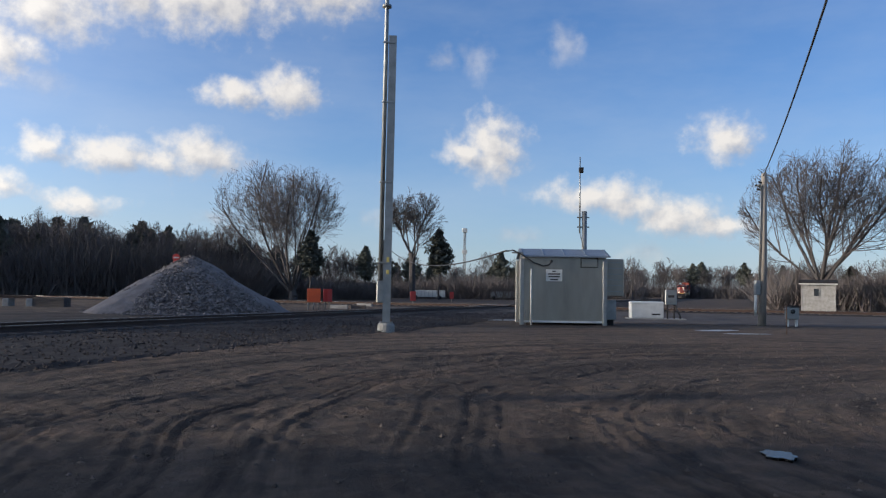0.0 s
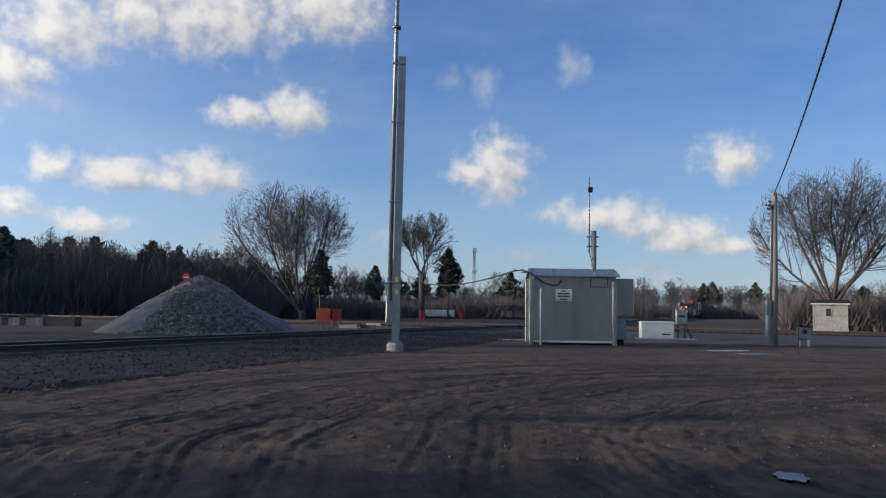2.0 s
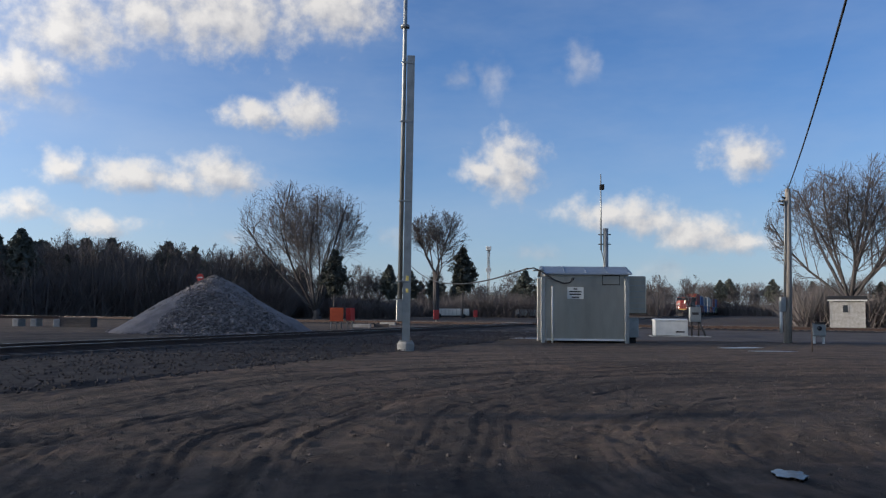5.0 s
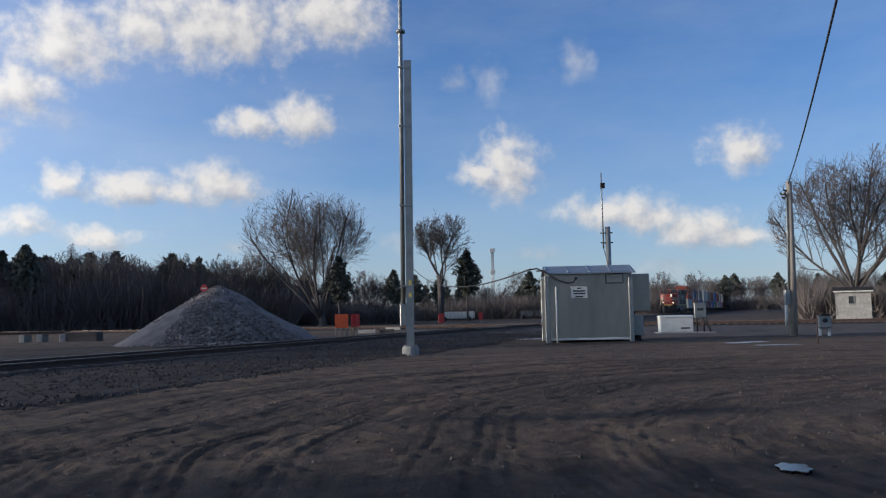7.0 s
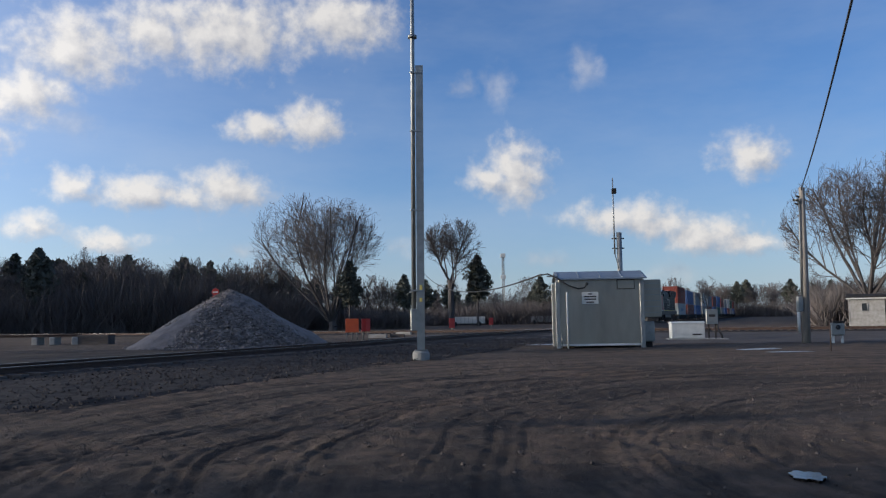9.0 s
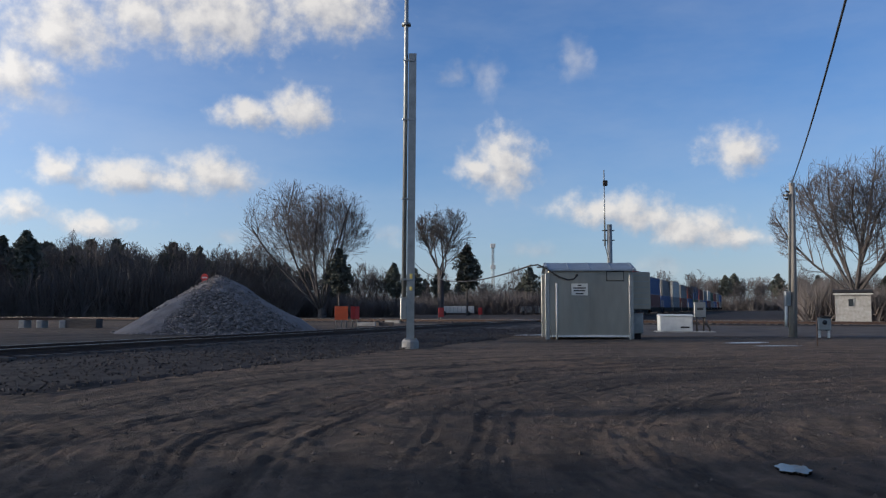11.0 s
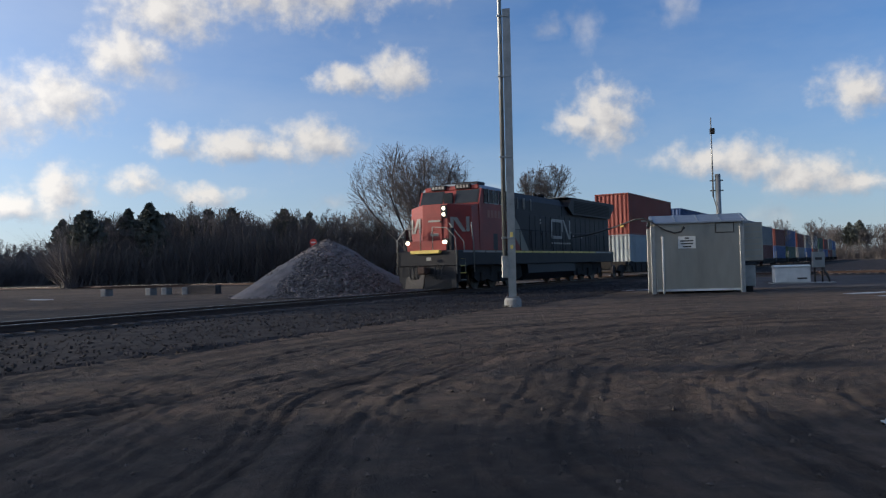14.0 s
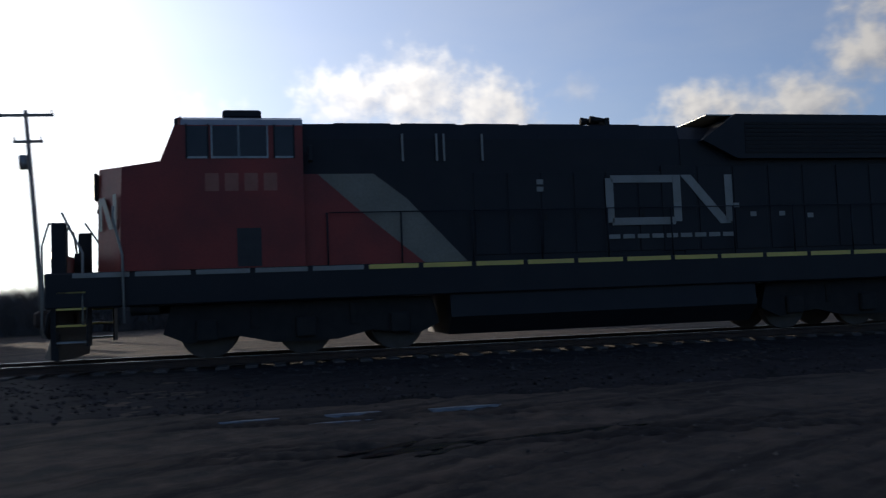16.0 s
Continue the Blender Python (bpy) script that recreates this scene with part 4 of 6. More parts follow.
def build_hut():
    # local origin: front corner on the ground, x along the front, y to the back
    h = thing("signal_bungalow", pose(2.95, 31.4, 0, 0, 0, -1.0), "silver sheet-metal signal bungalow standing on steel corner legs", "bungalow")
    W, Dp, H = 3.3, 2.3, 2.58
    bm = bmesh.new()
    box(bm, 0.12, W - 0.02, 0.06, Dp, 0.12, H, 0.015)
    body = part("body", bm, "aluminium", h, "brushed aluminium wall panels")
    for x in np.linspace(0.7, W - 0.5, 5):
        bx("panel_seam", "aluminium", body, x - 0.008, x + 0.008, 0.056, 0.064, 0.16, H - 0.02, bevel=0.0)
    for x in (0.0, W - 0.16):
        for y in (0.0, Dp - 0.1):
            bx("corner_leg", "galvanised", h, x, x + 0.16, y, y + 0.12, 0.0, H - 0.06, bevel=0.012)
    bx("floor_beam", "white_paint", h, 0.16, W - 0.16, 0.03, 0.1, 0.09, 0.17)
    bx("floor_beam", "galvanised", h, 0.16, W - 0.16, Dp - 0.1, Dp - 0.03, 0.09, 0.17)
    bm = bmesh.new()
    extrude(bm, [(-0.12, H), (-0.12, H + 0.05), (Dp / 2, H + 0.37), (Dp + 0.12, H + 0.05), (Dp + 0.12, H), (Dp / 2, H + 0.3)], 0.02, W + 0.1, "x")
    roof = part("roof", bm, "roof_metal", h, "pale ribbed metal gable roof")
    for x in np.linspace(0.1, W, 5):
        rod("roof_rib", "roof_metal", roof, [(x, -0.11, H + 0.06), (x, Dp / 2, H + 0.38)], 0.014, 5)
    bm = bmesh.new()
    extrude(bm, [(0.0, H - 0.02), (Dp, H - 0.02), (Dp / 2, H + 0.3)], W - 0.06, W - 0.02, "x")
    part("gable", bm, "aluminium", h)
    bm = bmesh.new()
    extrude(bm, [(0.0, H - 0.02), (Dp, H - 0.02), (Dp / 2, H + 0.3)], 0.12, 0.16, "x")
    part("gable", bm, "aluminium", h)
    # hatch, sign, cable gland
    for dims in ((2.3, 2.96, 2.55, 2.57), (2.3, 2.96, 2.2, 2.22)):
        bx("hatch_rim", "dark_steel", h, dims[0], dims[1], 0.035, 0.056, dims[2], dims[3], bevel=0.0)
    for x in (2.3, 2.94):
        bx("hatch_rim", "dark_steel", h, x, x + 0.02, 0.035, 0.056, 2.22, 2.55, bevel=0.0)
    bx("hatch", "aluminium", h, 2.325, 2.935, 0.04, 0.058, 2.225, 2.545)
    sign = bx("warning_sign", "white_paint", h, 0.98, 1.6, 0.03, 0.05, 1.66, 2.11, label="white warning sign with black writing")
    bars(sign, 1.0, 1.58, 0.029, 1.66, [(0.38, 0.25), (0.28, 0.8), (0.18, 0.75), (0.07, 0.5)])
    rod("cable_gland", "black", h, [(1.18, 0.06, 2.42), (1.18, -0.04, 2.42)], 0.055, 10)
    rod("conduit", "white_paint", h, [(0.42, -0.05, -0.05), (0.42, -0.05, 2.12)], 0.035, 8, "pale plastic conduit on the front")
    rod("ground_wire", "galvanised", h, [(0.2, -0.03, 0.0), (0.2, -0.03, 0.55)], 0.015, 5)
    # boxes on the end wall
    vent = bx("vent_hood", "aluminium", h, W, W + 0.72, 0.45, 1.5, 1.12, 2.56, bevel=0.03, label="sheet-metal vent hood on the end wall")
    for z in np.linspace(1.3, 2.4, 6):
        bx("louvre", "galvanised", vent, W + 0.06, W + 0.66, 0.43, 0.455, z, z + 0.03, bevel=0.0)
    bx("battery_box", "galvanised", h, W + 0.02, W + 0.42, 0.4, 1.1, 0.22, 0.98, bevel=0.02, label="grey steel battery box")
    bx("box_foot", "dark_steel", h, W + 0.1, W + 0.34, 0.5, 1.0, 0.0, 0.23)
    # service drop cable to the gland
    pts = [(-0.55, 0.0, 2.78), (-0.28, -0.05, 2.82), (0.05, -0.12, 2.66), (0.5, -0.16, 2.36), (0.85, -0.14, 2.24), (1.08, -0.1, 2.28), (1.18, -0.05, 2.42)]
    rod("cable_end", "black", h, pts, 0.028, 6)
    bx("cable_bracket", "galvanised", h, -0.32, 0.1, -0.02, 0.04, 2.7, 2.76)


build_hut()


def build_antenna():
    a = thing("antenna_mast", pose(5.82, 33.95, 0), "grey steel antenna mast standing behind the bungalow", "mast")
    rod("post", "galvanised", a, [(0, 0, -0.1), (0, 0, 4.6)], 0.11, 10)
    rod("whip", "galvanised", a, [(-0.2, -0.05, 3.7), (-0.2, -0.05, 6.85)], [0.035, 0.022], 6, "thin whip antenna")
    for z in (3.95, 4.35):
        rod("clamp", "dark_steel", a, [(-0.3, 0, z), (0.2, 0, z)], 0.025, 6)
    bx("yagi_head", "dark_steel", a, -0.24, -0.06, -0.1, 0.06, 6.2, 6.42)
    rod("coax", "black", a, [(-0.2, -0.05, 3.72), (-0.1, -0.12, 3.3), (-0.05, -0.13, 2.9)], 0.018, 5)


build_antenna()


def build_drop_cable():
    bm = bmesh.new()
    a, b = Vector((2.42, 31.35, 2.8)), Vector((-6.5, 92, 6.6))
    pts = []
    for k in range(25):
        t = k / 24
        pts.append(a.lerp(b, t) - Vector((0, 0, 5.6 * t * (1 - t))))
    tube(bm, pts, 0.032, 6)
    ob = part("service_cable", bm, "black", None, smooth=True)
    tagged(ob, "black service cable slung to the bungalow", "cable")
    p = thing("cable_pole", pose(-6.5, 92, 0), "weathered wooden pole at the wood's edge", "pole")
    rod("shaft", "pole_wood", p, [(0, 0, -0.3), (0, 0, 6.9)], [0.15, 0.1], 8)


build_drop_cable()


def build_mast():
    m = thing("steel_mast", pose(-1.66, 24.5, 0, 0, 0.35, 4), "tall galvanised steel mast on a round concrete footing", "mast")
    bm = bmesh.new()
    tube(bm, [(0, 0, -0.3), (0, 0, 0.2), (0, 0, 0.27)], [0.26, 0.25, 0.2], 16)
    part("footing", bm, "concrete", m, "pale concrete footing", smooth=False)
    bx("base_plate", "galvanised", m, -0.19, 0.19, -0.19, 0.19, 0.27, 0.3)
    for x in (-0.14, 0.14):
        for y in (-0.14, 0.14):
            rod("anchor_bolt", "rust", m, [(x, y, 0.28), (x, y, 0.37)], 0.02, 6)
    bm = bmesh.new()
    w, t = 0.115, 0.02
    extrude(bm, [(-w, -w), (w, -w), (w, -w + t), (t / 2, -w + t), (t / 2, w - t), (w, w - t), (w, w), (-w, w), (-w, w - t), (-t / 2, w - t), (-t / 2, -w + t), (-w, -w + t)], 0.3, 8.85, "z")
    part("beam", bm, "galvanised", m, "galvanised H-section beam")
    rod("pipe", "galvanised", m, [(-0.2, -0.02, 1.25), (-0.2, -0.02, 9.6), (-0.2, -0.02, 12.6)], [0.07, 0.065, 0.05], 10, "steel pipe clamped beside the beam")
    bx("junction_box", "galvanised", m, -0.3, -0.1, -0.12, 0.1, 0.85, 1.5, bevel=0.02, label="grey junction box at the pipe's foot")
    for z in (2.0, 4.4, 6.8, 8.6):
        bx("pipe_clamp", "galvanised", m, -0.29, 0.06, -0.13, -0.1, z, z + 0.06)
    rod("collar", "galvanised", m, [(-0.2, -0.02, 9.72), (-0.2, -0.02, 9.8)], 0.14, 10)
    bx("id_tag", "stripe", m, -0.03, 0.05, -0.128, -0.118, 2.05, 2.2)
    bx("id_tag", "stripe", m, -0.03, 0.05, -0.128, -0.118, 1.7, 1.82)


build_mast()


def build_generator():
    g = thing("standby_generator", pose(9.25, 40.4, 0, 0, 0, -4), "white standby generator in a low sheet-metal case", "generator")
    bx("pad", "concrete", g, -0.15, 2.6, -0.2, 1.0, -0.05, 0.06, label="concrete pad")
    bx("case", "white_paint", g, 0, 1.56, 0, 0.8, 0.06, 0.78, bevel=0.03)
    bm = bmesh.new()
    extrude(bm, [(-0.02, 0.78), (-0.02, 0.82), (0.4, 0.88), (0.84, 0.82), (0.84, 0.78)], -0.02, 1.58, "x")
    part("lid", bm, "white_paint", g)
    bx("name_plate", "dark_steel", g, 0.98, 1.4, -0.012, 0.0, 0.22, 0.29, bevel=0.0)
    for z in (0.3, 0.36, 0.42, 0.48):
        bx("louvre", "galvanised", g, 1.56, 1.575, 0.15, 0.65, z, z + 0.03, bevel=0.0)
    s = thing("meter_stand", pose(11.15, 40.3, 0, 0, 0, -4), "grey switch cabinet on a low pipe stand", "cabinet")
    bx("cabinet", "galvanised", s, -0.27, 0.27, -0.1, 0.12, 0.74, 1.46, bevel=0.02)
    bx("label_plate", "black", s, -0.15, 0.15, -0.112, -0.1, 1.08, 1.2, bevel=0.0)
    for x in (-0.16, 0.16):
        rod("stand_leg", "dark_steel", s, [(x, 0, 0.06), (x, 0, 0.78)], 0.035, 6)
    rod("flex_conduit", "black", s, [(0.2, 0.0, 0.75), (0.3, 0.02, 0.5), (0.45, 0.05, 0.2), (0.47, 0.05, 0.05)], 0.05, 8)
    rod("flex_conduit", "black", s, [(-0.05, 0.1, 0.5), (-0.3, 0.1, 0.45), (-0.42, 0.1, 0.4)], 0.035, 8)


build_generator()


def build_power_pole():
    p = thing("power_pole", pose(13.02, 33.7, 0, 0, 1.2, 0), "weathered wooden power pole with service equipment", "utility pole")
    rod("shaft", "pole_wood", p, [(0, 0, -0.3), (0.02, 0, 3), (0, 0, 6.25)], [0.17, 0.14, 0.11], 10)
    rod("conduit", "galvanised", p, [(-0.17, -0.08, 1.6), (-0.15, -0.08, 4.2), (-0.14, -0.08, 5.6)], 0.03, 6)
    bx("meter_box", "galvanised", p, -0.36, -0.14, -0.2, 0.0, 1.25, 1.85, bevel=0.02, label="grey meter box")
    rod("down_pipe", "white_paint", p, [(-0.3, -0.1, 0.42), (-0.3, -0.1, 1.25)], 0.06, 8, "pale down pipe")
    for x, z in ((-0.3, 5.55), (-0.36, 5.7), (-0.24, 5.85)):
        rod("insulator", "dark_steel", p, [(-0.08, 0, z), (x, -0.03, z + 0.05)], 0.04, 6)
    rod("weather_head", "galvanised", p, [(-0.14, -0.08, 5.6), (-0.2, -0.1, 5.78), (-0.3, -0.1, 5.72)], 0.045, 7)
    w = bmesh.new()
    a, b = Vector((13.12, 33.7, 6.15)), Vector((1.62, 0.0, 6.5))
    pts = []
    for k in range(21):
        t = k / 20
        pts.append(a.lerp(b, t) + Vector((0, 0, -0.45 * math.sin(3.1416 * t))))
    tube(w, pts, 0.02, 6)
    tagged(part("overhead_wire", w, "black", None, smooth=True), "black overhead service wire", "wire")
    q = thing("post", pose(1.62, -0.25, 0), "weathered wooden pole carrying the service wire", "pole")
    rod("shaft", "pole_wood", q, [(0, -2.0, -0.3), (0, -2.0, 7.3)], [0.16, 0.12], 10)
    bx("wire_arm", "pole_wood", q, -0.05, 0.05, -1.95, 0.3, 6.42, 6.52)
    d = thing("pedestal_meter", pose(14.05, 33.2, 0, 0, 0, -10), "grey utility pedestal on two short legs", "meter box")
    bx("housing", "galvanised", d, -0.26, 0.24, -0.14, 0.14, 0.3, 0.8, bevel=0.04)
    rod("dial_dome", "glass", d, [(0.0, -0.13, 0.62), (0.0, -0.22, 0.62)], [0.1, 0.07], 10)
    bx("hinged_cap", "dark_steel", d, -0.12, 0.28, -0.16, 0.16, 0.8, 0.86, bevel=0.02)
    for x in (-0.18, 0.16):
        bx("leg", "white_paint", d, x - 0.05, x + 0.05, -0.04, 0.04, -0.05, 0.31)
    f = thing("marker_post", pose(10.9, 26.2, 0), "thin rusty marker post in the gravel", "post")
    rod("stake", "rust", f, [(0, 0, -0.2), (0, 0, 0.95)], 0.018, 6)


build_power_pole()


def build_shed():
    s = thing("shed", pose(29.6, 68, 0, 0, 0, -24) @ Matrix.Scale(0.86, 4), "small white wooden shed with peeling paint", "shed")
    bx("plinth", "concrete", s, -0.05, 3.0, -0.05, 2.5, -0.1, 0.34)
    for k in range(12):
        bm = bmesh.new()
        z = 0.34 + 0.19 * k
        extrude(bm, [(0.0, z), (-0.025, z), (-0.008, z + 0.19), (0.0, z + 0.19)], 0.0, 2.95, "x")
        part("clapboard", bm, "dirty_white", s)
    bx("wall", "dirty_white", s, 0, 2.95, 0.002, 2.45, 0.34, 2.62, bevel=0.01)
    for x in (-0.03, 2.88):
        bx("corner_board", "dirty_white", s, x, x + 0.1, -0.05, 0.06, 0.34, 2.62)
    w = bx("window", "glass", s, 1.1, 1.52, -0.06, 0.0, 1.52, 2.2, bevel=0.0)
    for d in ((1.04, 1.1, 1.46, 2.26), (1.52, 1.58, 1.46, 2.26), (1.1, 1.52, 1.46, 1.52), (1.1, 1.52, 2.2, 2.26)):
        bx("window_frame", "dirty_white", w, d[0], d[1], -0.08, 0.0, d[2], d[3], bevel=0.0)
    bx("fascia", "white_paint", s, -0.2, 3.15, -0.3, -0.26, 2.6, 2.8, bevel=0.005)
    bm = bmesh.new()
    extrude(bm, [(-0.34, 2.72), (-0.34, 2.82), (2.7, 3.12), (2.7, 3.0)], -0.24, 3.2, "x")
    part("roof", bm, "dark_steel", s, "dark felt lean-to roof")


build_shed()


# ---------------------------------------------------------------- beyond the track
M["pile_stone"] = material("heap_stone", (0.21, 0.185, 0.172), (0.11, 0.097, 0.092), 0.9, 0, 1.2, 20, 0.2, spec=0.15, island=0.3)


def build_pile():
    rng = np.random.RandomState(17)
    R, H = 4.6, 2.85
    n, rings = 72, 34
    verts, faces = [], []

    def surface(a, f):
        """Height and reach of the heap at angle a, f of the way out; a rounded top and a short ridge to the back."""
        edge = R * (1 + 0.07 * np.sin(2 * a + 0.6) + 0.04 * np.sin(5 * a))
        r = edge * f
        h = H * (1 - np.sqrt(f * f + 0.003) / math.sqrt(1.003)) * 1.04
        return r, h
    for j in range(rings + 1):
        for i in range(n):
            a = 2 * math.pi * i / n
            r, h = surface(a, j / rings)
            x, y = r * math.cos(a), r * math.sin(a) * 1.15
            g = 0.13 * (smooth_noise(np.array([x + 50]), np.array([y + 50]), 30, 0.5)[0] - 0.5) + 0.2 * (smooth_noise(np.array([x + 50]), np.array([y + 50]), 31, 1.7)[0] - 0.5)
            verts.append((x, y, max(-0.08, h + g * min(1, h * 2 + 0.2) - (0.06 if j == rings else 0))))
    for j in range(rings):
        for i in range(n):
            k = j * n
            faces.append((k + i, k + n + i, k + n + (i + 1) % n, k + (i + 1) % n))
    ob = sheet("gravel_pile", verts, faces, "stone", "conical heap of grey crushed stone beside the track", "gravel pile", kind="stuff", smooth=False)
    ob.location = (-12.7, 41.6, 0)
    m = 12000
    a, f = rng.rand(m) * 6.2832, np.sqrt(rng.rand(m)) * 1.05
    r, h = surface(a, np.minimum(f, 1.0))
    x, y = R * f * np.cos(a), R * f * np.sin(a) * 1.15
    z = np.maximum(h, 0.02)
    ob = stone_field("pile_stones", np.stack([x, y, z], -1), 0.045 + 0.075 * rng.rand(m) ** 2, Matrix.Translation((-12.7, 41.6, 0)), M["pile_stone"],
                     "loose crushed stones covering the heap", "gravel pile")


build_pile()


def build_signs():
    t = thing("red_marker", pose(-13.65, 42.4, 2.1), "small red marker board standing on the gravel heap", "sign")
    rod("stake", "rust", t, [(0, 0, -0.3), (0, 0, 0.9)], 0.03, 6)
    bm = bmesh.new()
    tube(bm, [(0, -0.05, 0.66), (0, -0.02, 0.66)], 0.2, 8)
    part("board", bm, "red", t)
    bx("board_band", "white_paint", t, -0.13, 0.13, -0.07, -0.055, 0.62, 0.69, bevel=0.0)
    bx("lower_board", "red", t, -0.16, 0.16, -0.045, -0.02, 0.28, 0.46)
    o = thing("orange_board", pose(-7.72, 50, 0, 0, 0, 6), "bright orange board on short wooden legs", "sign")
    bx("board", "orange", o, -0.4, 0.4, -0.04, 0.02, 0.46, 1.28, bevel=0.01)
    for x in (-0.34, 0.0, 0.3):
        rod("leg", "pole_wood", o, [(x, 0.03, -0.1), (x, 0.03, 0.7)], 0.04, 6)
    for x, lab in ((-7.05, "slim red marker board on a post beside the track"), (-6.78, "slim red marker board on a post beside the track")):
        r = thing("red_board", pose(x, 50.2, 0, 0, 0, 30), lab, "sign", "red marker boards")
        rod("post", "pole_wood", r, [(0, 0.04, -0.1), (0, 0.04, 1.26)], 0.035, 6)
        bx("board", "red", r, -0.14, 0.14, -0.02, 0.01, 0.5, 1.27)
    for x, y in ((1.2, 96), (-2.4, 70)):
        r = thing("red_board", pose(x, y, 0, 0, 0, 20), "slim red marker board on a post beside the track", "sign", "red marker boards")
        rod("post", "pole_wood", r, [(0, 0.04, -0.1), (0, 0.04, 1.2)], 0.035, 6)
        bx("board", "red", r, -0.25, 0.25, -0.02, 0.01, 0.4, 1.2)


build_signs()


def build_blocks():
    for k, x in enumerate((-29.5, -26.45, -25.4, -24.05)):
        b = thing("concrete_block", pose(x, 48.6, 0, 0, 0, 4 * k - 6), "pale concrete block propping stacked rails", "block", "concrete blocks")
        bx("block", "concrete", b, -0.18, 0.18, -0.4, 0.4, -0.12, 0.46, bevel=0.03)
    r = thing("rail_stack", pose(-27.0, 48.6, 0.46), "rusty spare rails laid across concrete blocks", "rails")
    for y in (-0.25, 0.0, 0.25):
        bm = bmesh.new()
        extrude(bm, [(y + a, b) for a, b in rail_profile()], -2.7, 3.1, "x")
        part("spare_rail", bm, "rust", r)
    t = thing("tie_stack", pose(-22.9, 48.6, 0, 0, 0, -4), "low stack of weathered wooden ties", "timber")
    for k in range(3):
        for j in range(3):
            bx("tie", "tie", t, -1.0, 1.0, -0.4 + 0.27 * k, -0.16 + 0.27 * k, 0.19 * j - 0.02, 0.17 + 0.19 * j, bevel=0.015)
    rng = random.Random(4)
    for k in range(7):
        s = thing("scrap_timber", pose(-6 + rng.uniform(-3, 11), 60 + rng.uniform(-6, 12), 0, 0, 0, rng.uniform(-30, 30)),
                  "short pale offcut of timber lying by the track", "timber", "timber offcuts")
        bx("timber", "dirty_white" if k % 2 else "tie", s, -0.6, 0.6, -0.15, 0.15, -0.03, 0.22)


build_blocks()


def build_distance():
    t = thing("radio_tower", pose(4.14, 150, 0), "slim grey lattice radio tower beyond the woods", "tower")
    for a in (90, 210, 330):
        x, y = 0.3 * math.cos(radians(a)), 0.3 * math.sin(radians(a))
        rod("tower_leg", "galvanised", t, [(x, y, -0.3), (x * 0.6, y * 0.6, 12.7)], 0.07, 5)
    for k in range(12):
        z = 0.6 + k
        a, b = (0.27, 0.12), (-0.27, 0.12)
        rod("brace", "galvanised", t, [(*(a if k % 2 else b), z), (*(b if k % 2 else a), z + 1)], 0.035, 4)
    for z in (8.6, 12.5):
        bx("antenna_panel", "white_paint", t, -0.45, 0.45, -0.3, 0.1, z - 0.45, z + 0.3, bevel=0.04)
    for x0, y0, L, lab in ((-4.6, 130, 5.2, "long white flat-topped trailer parked beyond the tracks"), (8.4, 140, 4.6, "low pale container parked beyond the tracks")):
        w = thing("trailer", pose(x0, y0, 0), lab, "trailer")
        bx("box", "white_paint" if x0 < 0 else "galvanised", w, 0, L, 0, 2.2, 0.35, 1.42, bevel=0.05)
        for x in (0.5, L - 0.9):
            rod("wheel", "black", w, [(x, -0.02, 0.32), (x, 0.25, 0.32)], 0.36, 12)
        for k in range(9):
            bx("rib", "galvanised", w, 0.2 + k * (L - 0.4) / 8, 0.25 + k * (L - 0.4) / 8, -0.03, 0.0, 0.4, 1.38, bevel=0.0)
    p = thing("signal_post", pose(11.6, 120, 0), "slim grey signal post beside the tracks", "post")
    rod("shaft", "galvanised", p, [(0, 0, -0.2), (0, 0, 5.2)], 0.09, 8)
    bx("head", "dark_steel", p, -0.3, 0.3, -0.12, 0.12, 4.6, 5.4)
    # poles and roof by the near end of the line
    def line_pole(az, dist, h, tilt):
        u = thing("utility_pole", pose(*at_az(az, dist), 0, tilt, az), "wooden utility pole with two crossarms", "utility pole", "poles by the road")
        rod("shaft", "pole_wood", u, [(0, 0, -0.3), (0, 0, h)], [0.17, 0.11], 8)
        for z, half in ((h - 0.25, 1.3), (h - 1.6, 0.7)):
            bx("crossarm", "pole_wood", u, -half, half, -0.1, 0.05, z - 0.07, z + 0.07)
            for x in (-half + 0.1, 0, half - 0.1):
                rod("insulator", "dark_steel", u, [(x, -0.03, z + 0.07), (x, -0.03, z + 0.25)], 0.05, 6)
        rod("transformer", "galvanised", u, [(-0.32, 0, h - 3.0), (-0.32, 0, h - 2.3)], 0.2, 10, "grey pole transformer")
    line_pole(84.3, 46, 11.6, -4.0)
    line_pole(80.4, 120, 8.5, 0.0)
    b = thing("low_building", pose(*at_az(92, 60), 0, 0, 87), "long low pale building with a flat roof", "building")
    bx("wall", "white_paint", b, -9, 4.6, -3, 3, -0.1, 2.8, bevel=0.02)
    bx("roof", "galvanised", b, -9.2, 4.8, -3.2, 3.2, 2.8, 3.05, bevel=0.02)
    for x in (-6, -3, 0, 2.6):
        bx("window", "glass", b, x, x + 1.0, -3.02, -2.98, 0.9, 1.6, bevel=0.0)


build_distance()

# ---------------------------------------------------------------- train
SPEED = 17.1
# seconds, metres from the nose to the point abreast of the camera
RUN = [(0.0, 300.0), (3.5, 231.0), (7.0, 159.0), (10.0, 101.0), (12.2, 62.3), (13.0, 48.4), (14.0, 31.2), (14.5, 22.6), (15.0, 14.0), (15.5, 5.45), (16.0, -3.1)]


def nose_at(t):
    for (t0, a), (t1, b) in zip(RUN, RUN[1:]):
        if t <= t1:
            return a + (b - a) * (t - t0) / (t1 - t0)
    return RUN[-1][1]


